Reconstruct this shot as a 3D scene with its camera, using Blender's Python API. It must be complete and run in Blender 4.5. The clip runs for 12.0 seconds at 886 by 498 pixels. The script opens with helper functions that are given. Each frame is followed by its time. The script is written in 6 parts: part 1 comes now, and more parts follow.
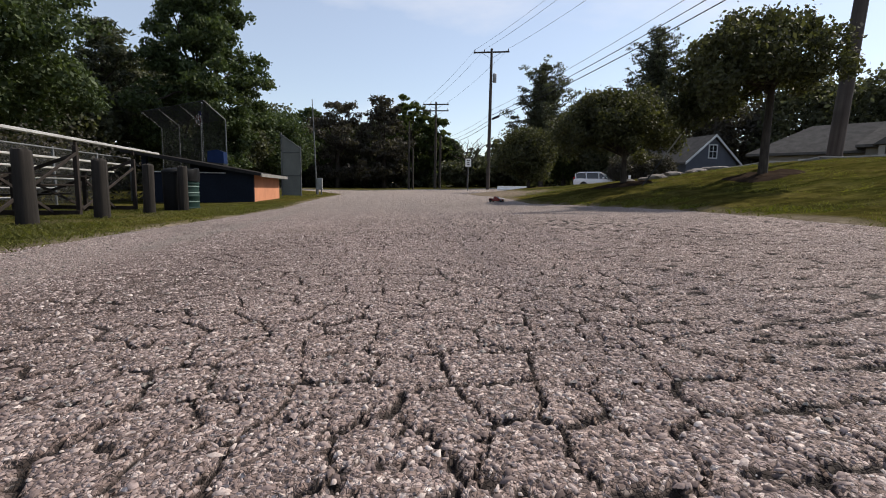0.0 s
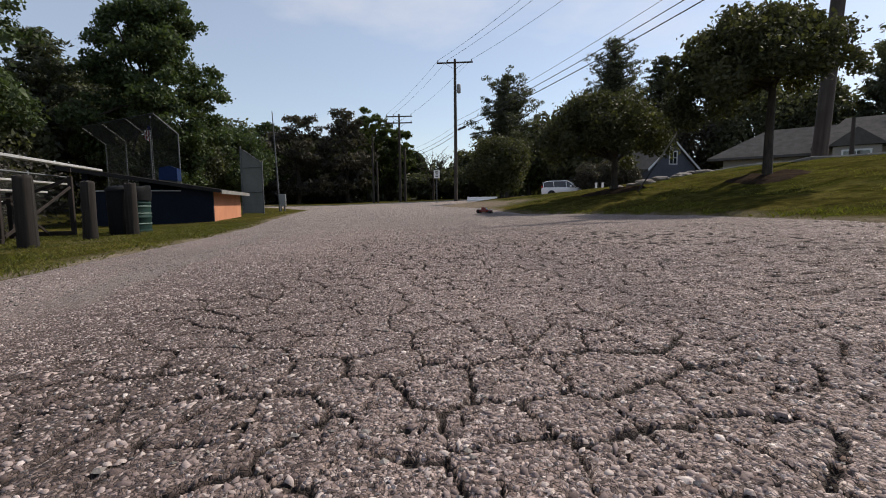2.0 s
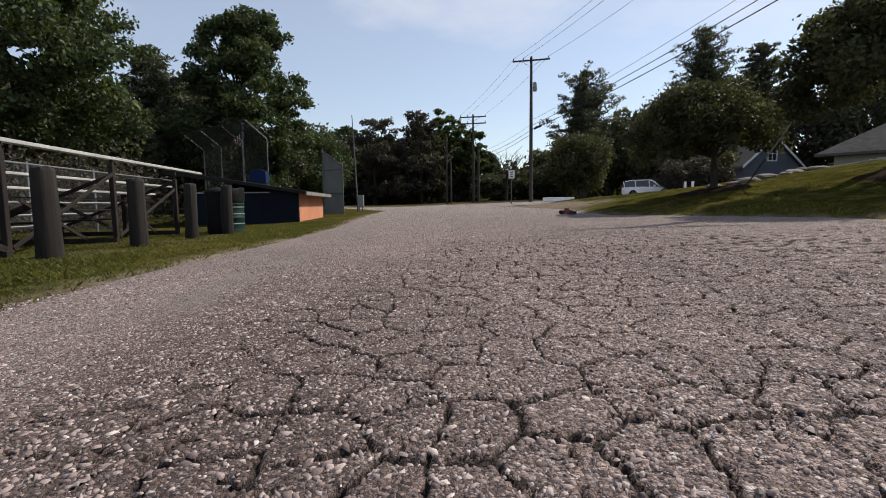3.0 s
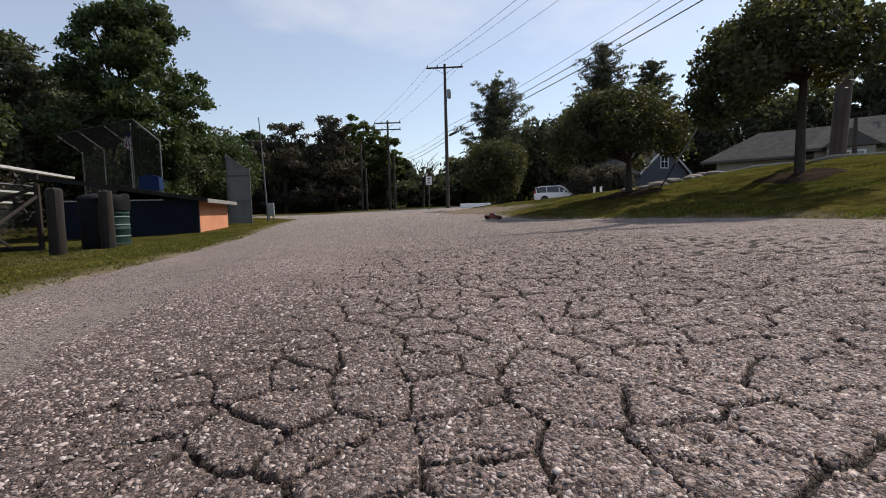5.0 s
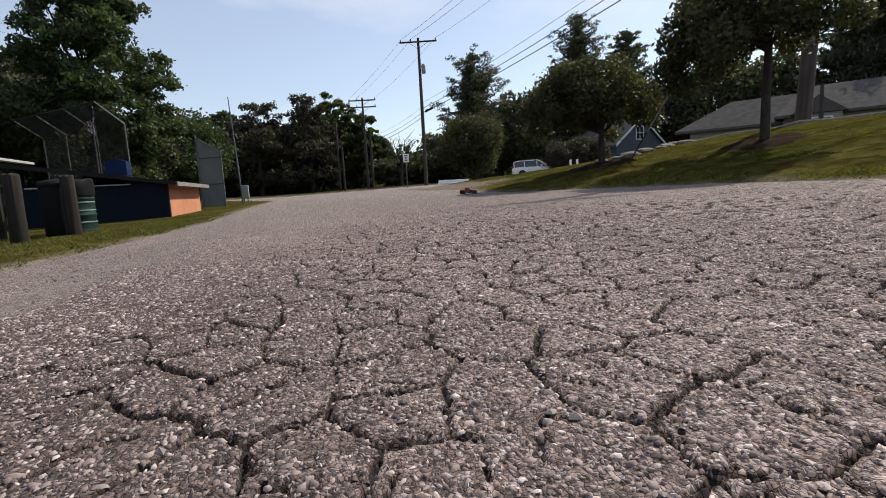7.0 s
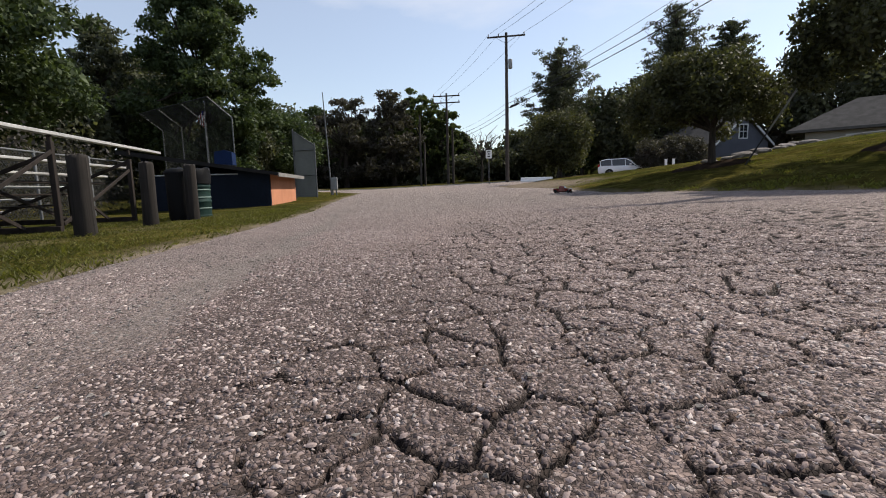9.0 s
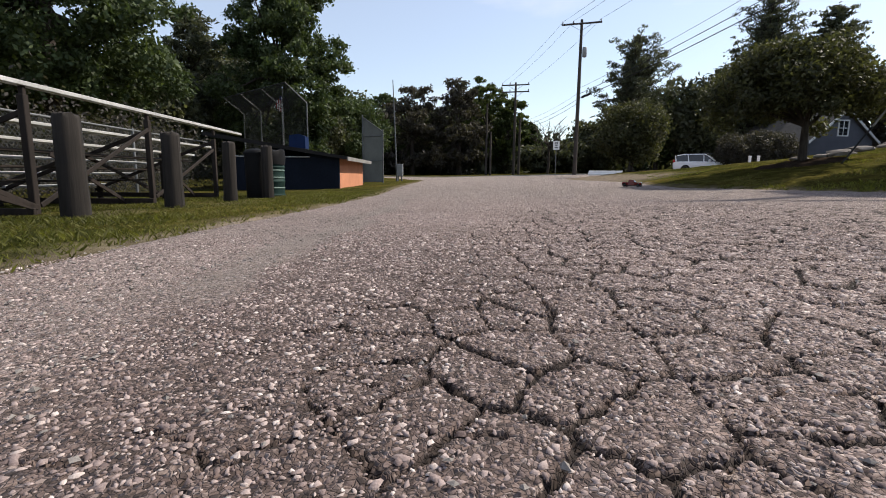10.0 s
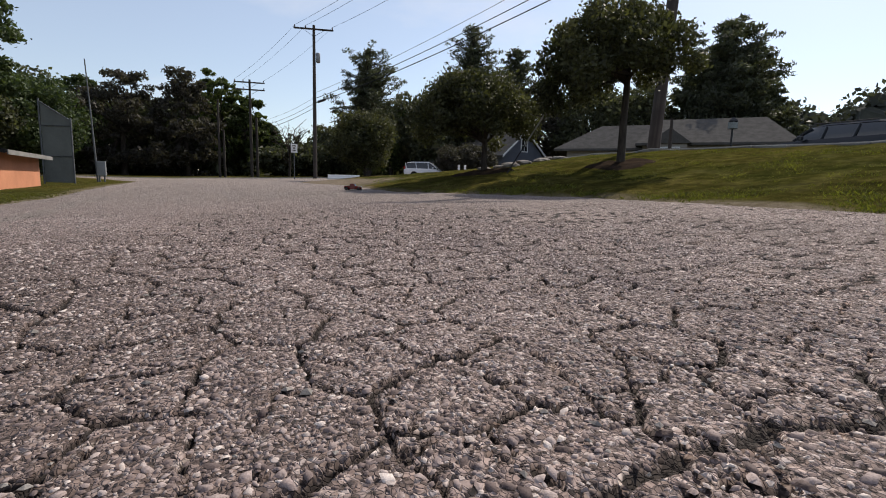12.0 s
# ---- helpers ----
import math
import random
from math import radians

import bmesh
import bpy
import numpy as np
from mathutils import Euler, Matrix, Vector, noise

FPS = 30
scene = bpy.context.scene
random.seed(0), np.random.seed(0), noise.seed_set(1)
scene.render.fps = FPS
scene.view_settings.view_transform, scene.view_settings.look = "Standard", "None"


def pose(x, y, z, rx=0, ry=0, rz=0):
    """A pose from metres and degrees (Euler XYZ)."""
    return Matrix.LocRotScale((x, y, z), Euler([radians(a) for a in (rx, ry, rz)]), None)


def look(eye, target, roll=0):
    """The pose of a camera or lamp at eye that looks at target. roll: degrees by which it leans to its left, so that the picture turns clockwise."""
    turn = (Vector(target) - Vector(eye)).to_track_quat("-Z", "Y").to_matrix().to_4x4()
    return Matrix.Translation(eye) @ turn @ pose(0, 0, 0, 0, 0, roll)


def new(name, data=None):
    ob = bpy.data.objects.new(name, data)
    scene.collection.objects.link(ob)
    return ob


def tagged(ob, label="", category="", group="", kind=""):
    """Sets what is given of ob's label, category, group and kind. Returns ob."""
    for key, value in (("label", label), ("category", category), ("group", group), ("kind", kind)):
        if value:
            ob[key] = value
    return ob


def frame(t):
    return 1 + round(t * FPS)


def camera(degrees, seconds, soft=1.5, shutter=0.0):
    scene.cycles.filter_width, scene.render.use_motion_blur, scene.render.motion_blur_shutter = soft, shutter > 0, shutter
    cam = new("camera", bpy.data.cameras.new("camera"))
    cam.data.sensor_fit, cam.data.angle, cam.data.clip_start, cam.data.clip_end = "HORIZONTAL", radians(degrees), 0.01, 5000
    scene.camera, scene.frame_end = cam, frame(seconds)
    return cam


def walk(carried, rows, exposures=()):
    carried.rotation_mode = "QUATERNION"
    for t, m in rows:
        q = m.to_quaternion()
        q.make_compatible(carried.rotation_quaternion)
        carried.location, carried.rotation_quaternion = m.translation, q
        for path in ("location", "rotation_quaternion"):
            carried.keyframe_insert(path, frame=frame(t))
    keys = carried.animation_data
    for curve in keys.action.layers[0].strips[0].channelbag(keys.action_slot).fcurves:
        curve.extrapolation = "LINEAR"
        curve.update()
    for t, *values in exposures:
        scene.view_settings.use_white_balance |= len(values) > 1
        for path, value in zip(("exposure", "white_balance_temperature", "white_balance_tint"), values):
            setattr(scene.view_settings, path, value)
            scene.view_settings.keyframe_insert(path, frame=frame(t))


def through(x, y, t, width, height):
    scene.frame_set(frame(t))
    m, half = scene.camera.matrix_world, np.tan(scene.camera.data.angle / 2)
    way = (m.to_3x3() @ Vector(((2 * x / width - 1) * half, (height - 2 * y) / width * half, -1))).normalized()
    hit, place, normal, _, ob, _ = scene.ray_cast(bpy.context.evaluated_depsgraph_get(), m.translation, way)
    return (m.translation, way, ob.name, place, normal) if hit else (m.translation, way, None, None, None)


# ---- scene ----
cam = camera(85.3, 12.0, soft=1.0)
PATH = [
    (0, pose(0.784, 0.132, 0.411, 82.99, -1.07, 1.97)),
    (0.5, pose(0.663, 0.595, 0.366, 83.93, -1.07, -1.49)),
    (1, pose(0.484, 0.985, 0.425, 85.01, -1.57, -0.82)),
    (1.5, pose(0.355, 1.117, 0.393, 85.68, -0.06, -7.88)),
    (2, pose(0.142, 1.226, 0.384, 84.51, 0.62, -2.68)),
    (2.5, pose(0.020, 1.315, 0.386, 84.44, 1.12, 4.30)),
    (2.7, pose(-0.020, 1.358, 0.380, 84.33, 0.83, 6.18)),
    (4.3, pose(-0.307, 2.158, 0.463, 88.28, 0.73, -2.03)),
    (4.5, pose(-0.306, 2.141, 0.421, 87.89, 1.13, -3.18)),
    (5, pose(-0.301, 2.136, 0.357, 85.36, 1.42, -4.32)),
    (5.5, pose(-0.304, 2.148, 0.338, 83.21, 2.31, -5.54)),
    (6, pose(-0.349, 2.153, 0.332, 82.41, 2.30, -6.10)),
    (6.5, pose(-0.467, 2.125, 0.316, 82.19, 3.68, -3.06)),
    (6.7, pose(-0.339, 2.091, 0.301, 82.41, 3.68, -3.71)),
    (8.3, pose(-0.008, 2.153, 0.302, 84.08, -1.34, -22.53)),
    (8.5, pose(-0.205, 2.188, 0.304, 82.84, 0.17, -15.03)),
    (8.9, pose(-0.499, 2.266, 0.318, 82.17, 2.19, -1.07)),
    (9, pose(-0.554, 2.280, 0.323, 82.56, 1.50, 2.29)),
    (9.5, pose(-0.614, 2.280, 0.308, 82.67, 0.55, 11.25)),
    (10, pose(-0.541, 2.230, 0.283, 81.42, -0.56, 9.84)),
    (10.5, pose(-0.416, 2.193, 0.292, 80.59, -0.88, 3.52)),
    (11, pose(-0.266, 2.137, 0.303, 81.09, -1.77, -4.04)),
    (11.5, pose(-0.131, 2.066, 0.300, 81.86, -1.83, -12.19)),
    (12, pose(-0.004, 1.999, 0.289, 82.36, -1.47, -19.24)),
]
walk(cam, PATH, [(0, 0.12), (0.5, 0.02), (1, 0.0), (2, -0.08), (2.7, 0.06), (4.3, -0.14), (5, 0.04), (6, 0.2), (6.7, 0.18), (8.3, -0.08), (9, 0.16), (10, 0.33), (10.8, 0.3), (11.5, 0.1), (12, 0.02)])

# ---- world, sun and exposure ----
SUN_AZ, SUN_EL = radians(57.5), radians(45)
SUN_DIR = Vector((math.sin(SUN_AZ) * math.cos(SUN_EL), math.cos(SUN_AZ) * math.cos(SUN_EL), math.sin(SUN_EL)))
world = bpy.data.worlds.new("summer_sky")
scene.world = world
world.use_nodes = True
wn, wl = world.node_tree.nodes, world.node_tree.links
wn.clear()
w_out = wn.new("ShaderNodeOutputWorld")
w_bg = wn.new("ShaderNodeBackground")
w_sky = wn.new("ShaderNodeTexSky")
w_sky.sky_type = "NISHITA"
w_sky.sun_disc = False
w_sky.sun_elevation, w_sky.sun_rotation = SUN_EL, SUN_AZ
w_sky.air_density, w_sky.dust_density, w_sky.ozone_density = 1.0, 0.7, 1.6
w_co = wn.new("ShaderNodeTexCoord")
w_map = wn.new("ShaderNodeMapping")
w_map.inputs["Scale"].default_value = (1.3, 1.3, 3.4)
w_map.inputs["Location"].default_value = (3.1, 0.4, 0.2)
w_noise = wn.new("ShaderNodeTexNoise")
w_noise.inputs["Scale"].default_value = 1.7
w_noise.inputs["Detail"].default_value = 6
w_noise.inputs["Roughness"].default_value = 0.55
w_ramp = wn.new("ShaderNodeValToRGB")
w_ramp.color_ramp.elements[0].position, w_ramp.color_ramp.elements[1].position = 0.55, 0.74
w_ramp.color_ramp.elements[0].color = (0.25, 0.25, 0.25, 1)
w_ramp.color_ramp.elements[1].color = (0.58, 0.58, 0.58, 1)
w_mix = wn.new("ShaderNodeMixRGB")
w_mix.inputs["Color2"].default_value = (6.5, 6.4, 6.6, 1)
w_bg.inputs["Strength"].default_value = 0.14
wl.new(w_co.outputs["Generated"], w_map.inputs["Vector"])
wl.new(w_map.outputs["Vector"], w_noise.inputs["Vector"])
wl.new(w_noise.outputs["Fac"], w_ramp.inputs["Fac"])
wl.new(w_ramp.outputs["Color"], w_mix.inputs["Fac"])
wl.new(w_sky.outputs["Color"], w_mix.inputs["Color1"])
wl.new(w_mix.outputs["Color"], w_bg.inputs["Color"])
wl.new(w_bg.outputs["Background"], w_out.inputs["Surface"])

sun_data = bpy.data.lights.new("sun", "SUN")
sun_data.energy, sun_data.angle, sun_data.color = 5.0, radians(0.6), (1.0, 0.92, 0.79)
sun = new("sun", sun_data)
sun.matrix_world = look(SUN_DIR * 60, (0, 0, 0))


# ---- materials ----
class Mat:
    """A node material under construction: a principled shader with short ways to feed it."""

    def __init__(self, name, color=(0.5, 0.5, 0.5), rough=0.8, metal=0.0, spec=0.5):
        self.m = bpy.data.materials.new(name)
        self.m.use_nodes = True
        self.t = self.m.node_tree
        self.b = self.t.nodes["Principled BSDF"]
        self.set("Base Color", (*color, 1))
        self.set("Roughness", rough)
        self.set("Metallic", metal)
        self.set("Specular IOR Level", spec)

    def set(self, key, value):
        self.b.inputs[key].default_value = value

    def node(self, kind, **inputs):
        n = self.t.nodes.new("ShaderNode" + kind)
        for key, value in inputs.items():
            n.inputs[key.replace("_", " ")].default_value = value
        return n

    def link(self, a, b):
        self.t.links.new(a, b)
        return b

    def coords(self, scale=(1, 1, 1)):
        tc = self.node("TexCoord")
        mp = self.node("Mapping")
        mp.inputs["Scale"].default_value = scale
        self.link(tc.outputs["Object"], mp.inputs["Vector"])
        return mp.outputs["Vector"]

    def noise(self, scale, detail=4.0, rough=0.55, vec=None):
        n = self.node("TexNoise", Scale=scale, Detail=detail, Roughness=rough)
        self.link(vec if vec else self.coords(), n.inputs["Vector"])
        return n.outputs["Fac"]

    def ramp(self, fac, *stops):
        r = self.node("ValToRGB")
        e = r.color_ramp.elements
        while len(e) < len(stops):
            e.new(0.5)
        for el, (p, c) in zip(e, stops):
            el.position = p
            el.color = (*c, 1) if len(c) == 3 else c
        self.link(fac, r.inputs["Fac"])
        return r.outputs["Color"]

    def mix(self, fac, a, b, how="MIX"):
        n = self.node("MixRGB")
        n.blend_type = how
        for key, v in (("Fac", fac), ("Color1", a), ("Color2", b)):
            if isinstance(v, (int, float)):
                n.inputs[key].default_value = v
            elif isinstance(v, tuple):
                n.inputs[key].default_value = (*v, 1)
            else:
                self.link(v, n.inputs[key])
        return n.outputs["Color"]

    def color(self, out):
        self.link(out, self.b.inputs["Base Color"])
        return self

    def bump(self, height, strength=0.4, dist=0.01):
        n = self.node("Bump", Strength=strength, Distance=dist)
        self.link(height, n.inputs["Height"])
        self.link(n.outputs["Normal"], self.b.inputs["Normal"])
        return self


def painted(name, color, rough=0.45, metal=0.0, wear=0.25, scale=9.0, bump=0.1):
    """Paint, plastic or metal with faint soiling at two scales."""
    m = Mat(name, color, rough, metal, 0.5 if rough < 0.56 else (0.1 if rough < 0.9 else 0.0))
    dark = tuple(c * (1 - wear) for c in color)
    light = tuple(min(1, c * (1 + 0.3 * wear)) for c in color)
    big = m.ramp(m.noise(scale * 0.25, 3), (0.3, dark), (0.7, light))
    fine = m.ramp(m.noise(scale * 4, 5), (0.35, (1 - wear * 0.6,) * 3), (0.65, (1, 1, 1)))
    m.color(m.mix(1.0, big, fine, "MULTIPLY"))
    m.bump(m.noise(scale * 6, 4), bump, 0.004)
    return m.m


def wooden(name, dark, light, along=(1, 1, 0.06), scale=14.0, rough=0.85):
    """Weathered wood, its grain along the axis with the small factor."""
    m = Mat(name, light, rough, 0, 0.25)
    v = m.coords(along)
    grain = m.noise(scale, 6, 0.65, v)
    stain = m.noise(1.6, 3)
    c = m.ramp(grain, (0.3, dark), (0.7, light))
    c = m.mix(m.ramp(stain, (0.4, (0, 0, 0)), (0.75, (0.55,) * 3)), c, tuple(x * 0.55 for x in dark))
    m.color(c)
    m.bump(grain, 0.6, 0.008)
    return m.m


def leafy(name, dark, light, through=0.45):
    """Leaves: a matt front and light that comes through, each leaf a little different."""
    m = Mat(name, dark, 0.6, 0, 0.22)
    g = m.node("NewGeometry")
    c = m.ramp(g.outputs["Random Per Island"], (0.0, dark), (0.7, light), (1.0, tuple(min(1, x * 1.35) for x in light)))
    big = m.ramp(m.noise(0.5, 2), (0.35, (0.72, 0.75, 0.7)), (0.7, (1.1, 1.08, 1.0)))
    c = m.mix(1.0, c, big, "MULTIPLY")
    m.color(c)
    tr = m.node("BsdfTranslucent")
    m.link(m.mix(1.0, c, (1.05, 1.12, 0.55), "MULTIPLY"), tr.inputs["Color"])
    mx = m.node("MixShader", Fac=through)
    m.link(m.b.outputs["BSDF"], mx.inputs[1])
    m.link(tr.outputs["BSDF"], mx.inputs[2])
    m.link(mx.outputs["Shader"], m.t.nodes["Material Output"].inputs["Surface"])
    return m.m


def asphalt_material(name, worn=1.0):
    """Old asphalt whose stones stand free of the binder; dust, grit and the far road's tone by the mesh's own 'dust',
    dirt in cracks by 'crack'.
    """
    m = Mat(name, (0.2, 0.19, 0.18), 0.9, 0, 0.3)
    v = m.coords((1.0, 0.92, 1.0))
    warp = m.node("TexNoise", Scale=60.0, Detail=1.0)
    m.link(v, warp.inputs["Vector"])
    wv = m.node("VectorMath")
    wv.operation = "MULTIPLY_ADD"
    m.link(warp.outputs["Color"], wv.inputs[0])
    wv.inputs[1].default_value = (0.008, 0.008, 0.008)
    m.link(v, wv.inputs[2])

    def layer(scale):
        """Stones of one size: random colour, distance from the middle, and the height of a tilted facet."""
        cell = m.node("TexVoronoi", Scale=scale)
        m.link(wv.outputs["Vector"], cell.inputs["Vector"])
        sep = m.node("SeparateColor")
        m.link(cell.outputs["Color"], sep.inputs["Color"])
        off = m.node("VectorMath")
        off.operation = "SUBTRACT"
        m.link(wv.outputs["Vector"], off.inputs[0])
        m.link(cell.outputs["Position"], off.inputs[1])
        tilt = m.node("VectorMath")
        tilt.operation = "SUBTRACT"
        m.link(cell.outputs["Color"], tilt.inputs[0])
        tilt.inputs[1].default_value = (0.5, 0.5, 0.5)
        dot = m.node("VectorMath")
        dot.operation = "DOT_PRODUCT"
        m.link(off.outputs["Vector"], dot.inputs[0])
        m.link(tilt.outputs["Vector"], dot.inputs[1])
        return cell, sep, dot.outputs["Value"]

    def calc(how, a, b, c=None):
        n = m.node("Math")
        n.operation = how
        for k, q in enumerate((a, b, c)):
            if q is None:
                continue
            if isinstance(q, (int, float)):
                n.inputs[k].default_value = q
            else:
                m.link(q, n.inputs[k])
        return n.outputs["Value"]

    def joint(scale, a, b):
        """1 on the flat of a chip, 0 in the joint round it."""
        e = m.node("TexVoronoi", Scale=scale)
        e.feature = "DISTANCE_TO_EDGE"
        m.link(wv.outputs["Vector"], e.inputs["Vector"])
        return m.ramp(e.outputs["Distance"], (a, (0, 0, 0)), (b, (1, 1, 1)))

    big, sb, tb = layer(62.0)
    small, ss, ts = layer(150.0)
    stone = m.ramp(sb.outputs["Red"], (0.0, (0.155, 0.112, 0.103)), (0.3, (0.28, 0.213, 0.197)), (0.62, (0.42, 0.335, 0.314)), (0.86, (0.60, 0.505, 0.477)), (1.0, (0.85, 0.76, 0.72)))
    grit = m.ramp(ss.outputs["Green"], (0.0, (0.070, 0.050, 0.046)), (0.5, (0.22, 0.166, 0.152)), (0.85, (0.40, 0.325, 0.305)), (1.0, (0.68, 0.60, 0.57)))
    is_big = m.ramp(sb.outputs["Blue"], (0.40, (0, 0, 0)), (0.44, (1, 1, 1)))
    rim = m.ramp(big.outputs["Distance"], (0.34, (1, 1, 1)), (0.56, (0, 0, 0)))
    here = m.mix(1.0, is_big, rim, "MULTIPLY")
    gap_s = m.mix(1.0, (1.0, 1.0, 1.0), joint(150.0, 0.02, 0.14), "SUBTRACT")
    c = m.mix(here, grit, stone)
    pits = m.ramp(m.noise(105.0, 3.0, 0.6, m.coords((1.0, 0.8, 1.0))), (0.39, (0.12, 0.095, 0.09)), (0.47, (1, 1, 1)))
    c = m.mix(1.0, c, pits, "MULTIPLY")
    wear = m.ramp(m.noise(0.9, 5, 0.6), (0.32, (0.92, 0.87, 0.855)), (0.7, (1.33, 1.28, 1.26)))
    c = m.mix(1.0, c, wear, "MULTIPLY")
    tar = m.node("Attribute")
    tar.attribute_name = "binder"
    c = m.mix(tar.outputs["Fac"], c, m.mix(1.0, m.mix(0.5, grit, c), (0.42, 0.385, 0.37), "MULTIPLY"))
    att = m.node("Attribute")
    att.attribute_name = "dust"
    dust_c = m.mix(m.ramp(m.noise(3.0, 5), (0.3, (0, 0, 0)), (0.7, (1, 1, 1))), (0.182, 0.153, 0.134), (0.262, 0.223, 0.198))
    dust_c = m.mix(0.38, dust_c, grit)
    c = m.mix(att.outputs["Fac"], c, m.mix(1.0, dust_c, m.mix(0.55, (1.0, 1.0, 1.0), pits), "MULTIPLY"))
    crk = m.node("Attribute")
    crk.attribute_name = "crack"
    c = m.mix(m.ramp(crk.outputs["Fac"], (0.10, (0, 0, 0)), (0.40, (1, 1, 1))), c, (0.026, 0.018, 0.016))
    m.color(c)
    top = calc("MULTIPLY_ADD", big.outputs["Distance"], -0.006, calc("MULTIPLY_ADD", sb.outputs["Green"], 0.004, calc("MULTIPLY", tb, 1.2)))
    low = calc("MULTIPLY_ADD", ts, 2.3, calc("MULTIPLY", gap_s, -0.003))
    h = calc("MULTIPLY_ADD", calc("ADD", top, 0.003), here, low)
    h = calc("MULTIPLY", h, calc("MULTIPLY_ADD", att.outputs["Fac"], -0.25, 1.0))
    m.bump(h, 0.9 * worn, 1.0)
    return m.m


def ground_material():
    m = Mat("turf", (0.1, 0.12, 0.04), 0.95, 0, 0.0)
    a = m.ramp(m.noise(2.2, 6, 0.6), (0.28, (0.034, 0.032, 0.011)), (0.50, (0.066, 0.058, 0.019)), (0.72, (0.122, 0.102, 0.042)))
    b = m.ramp(m.noise(0.35, 4), (0.35, (0.62, 0.74, 0.6)), (0.68, (1.25, 1.18, 1.0)))
    c = m.mix(1.0, a, b, "MULTIPLY")
    c = m.mix(1.0, c, m.ramp(m.noise(6.5, 4, 0.65), (0.36, (0.60, 0.60, 0.62)), (0.64, (1.12, 1.10, 1.0))), "MULTIPLY")
    att = m.node("Attribute")
    att.attribute_name = "bare"
    soil = m.ramp(m.noise(9, 5), (0.3, (0.13, 0.10, 0.075)), (0.7, (0.25, 0.205, 0.16)))
    c = m.mix(att.outputs["Fac"], c, soil)
    m.color(c)
    m.bump(m.noise(30, 6, 0.7), 0.8, 0.03)
    return m.m


def chip_material():
    """Crushed stone: every chip of its own tone, with fine grain."""
    m = Mat("road_chip", (0.4, 0.33, 0.3), 0.85, 0, 0.3)
    g = m.node("NewGeometry")
    c = m.ramp(g.outputs["Random Per Island"], (0.0, (0.088, 0.063, 0.060)), (0.4, (0.205, 0.157, 0.150)), (0.8, (0.35, 0.282, 0.269)), (0.96, (0.46, 0.39, 0.365)), (1.0, (0.60, 0.53, 0.505)))
    grain = m.ramp(m.noise(420.0, 3), (0.35, (0.78, 0.76, 0.75)), (0.65, (1.08, 1.07, 1.06)))
    m.color(m.mix(1.0, c, grain, "MULTIPLY"))
    m.bump(m.noise(300.0, 3), 0.4, 0.002)
    return m.m


M_CHIP = chip_material()
M_ROAD = asphalt_material("worn_asphalt")
M_STREET = asphalt_material("street_asphalt", 0.5)
M_GROUND = ground_material()
M_POST = wooden("dark_weathered_timber", (0.009, 0.0075, 0.0066), (0.034, 0.028, 0.0245), (1, 1, 0.05), 22)
M_BLEACH_WOOD = wooden("dark_brown_timber", (0.012, 0.009, 0.0075), (0.036, 0.026, 0.022), (1, 1, 0.12), 12)
M_BOARD = painted("grey_bench_board", (0.52, 0.51, 0.50), 0.55, 0.25, 0.35, 7)
M_POLE = wooden("utility_pole_wood", (0.035, 0.029, 0.025), (0.082, 0.069, 0.061), (1, 1, 0.04), 10)
M_GALV = painted("galvanised_steel", (0.17, 0.175, 0.18), 0.6, 0.5, 0.25, 9)
M_LINK = painted("chain_link_wire", (0.055, 0.058, 0.058), 0.6, 0.4, 0.2, 12)
M_NAVY = painted("navy_wall_paint", (0.011, 0.015, 0.026), 0.75, 0, 0.35, 4)
M_ORANGE = painted("orange_wall_paint", (0.52, 0.23, 0.135), 0.85, 0, 0.16, 5)
M_ROOFEDGE = painted("weathered_fascia", (0.24, 0.23, 0.22), 0.7, 0, 0.3, 6)
M_ROOF_DARK = painted("dark_roofing", (0.03, 0.028, 0.028), 0.9, 0, 0.3, 8)
M_SCREEN = painted("grey_green_windscreen", (0.20, 0.205, 0.188), 0.85, 0, 0.2, 6)
M_BLUE = painted("blue_tarpaulin", (0.010, 0.024, 0.080), 0.6, 0, 0.3, 5)
M_WHITE = painted("white_paint", (0.78, 0.78, 0.77), 0.5, 0, 0.12, 6)
M_DARK = painted("dark_metal", (0.03, 0.03, 0.033), 0.45, 0.5, 0.2, 10)
M_DRUM = painted("green_drum_paint", (0.022, 0.048, 0.042), 0.6, 0.0, 0.4, 7)
M_DRUM_RIB = painted("pale_drum_rib", (0.13, 0.19, 0.17), 0.55, 0.2, 0.3, 8)
M_BAG = painted("black_plastic_bag", (0.009, 0.009, 0.010), 0.58, 0, 0.2, 12, 0.6)
M_WIRE = painted("black_cable", (0.02, 0.02, 0.022), 0.6, 0, 0.1, 4)
M_CERAMIC = painted("brown_porcelain", (0.1, 0.06, 0.05), 0.25, 0, 0.1, 8)
M_TRANSF = painted("transformer_grey", (0.28, 0.29, 0.3), 0.5, 0.2, 0.2, 6)
M_CURB = painted("kerb_concrete", (0.30, 0.285, 0.262), 0.9, 0, 0.3, 5, 0.4)
M_STONE = painted("loose_stone", (0.29, 0.262, 0.245), 0.9, 0, 0.4, 30, 0.4)
M_BARK = wooden("grey_brown_bark", (0.022, 0.018, 0.015), (0.075, 0.06, 0.05), (1, 1, 0.2), 18, 0.95)
M_RED = painted("dark_red_lacquer", (0.16, 0.016, 0.014), 0.22, 0, 0.25, 18, 0.02)
M_RUBBER = painted("black_rubber", (0.015, 0.015, 0.015), 0.8, 0, 0.2, 20)
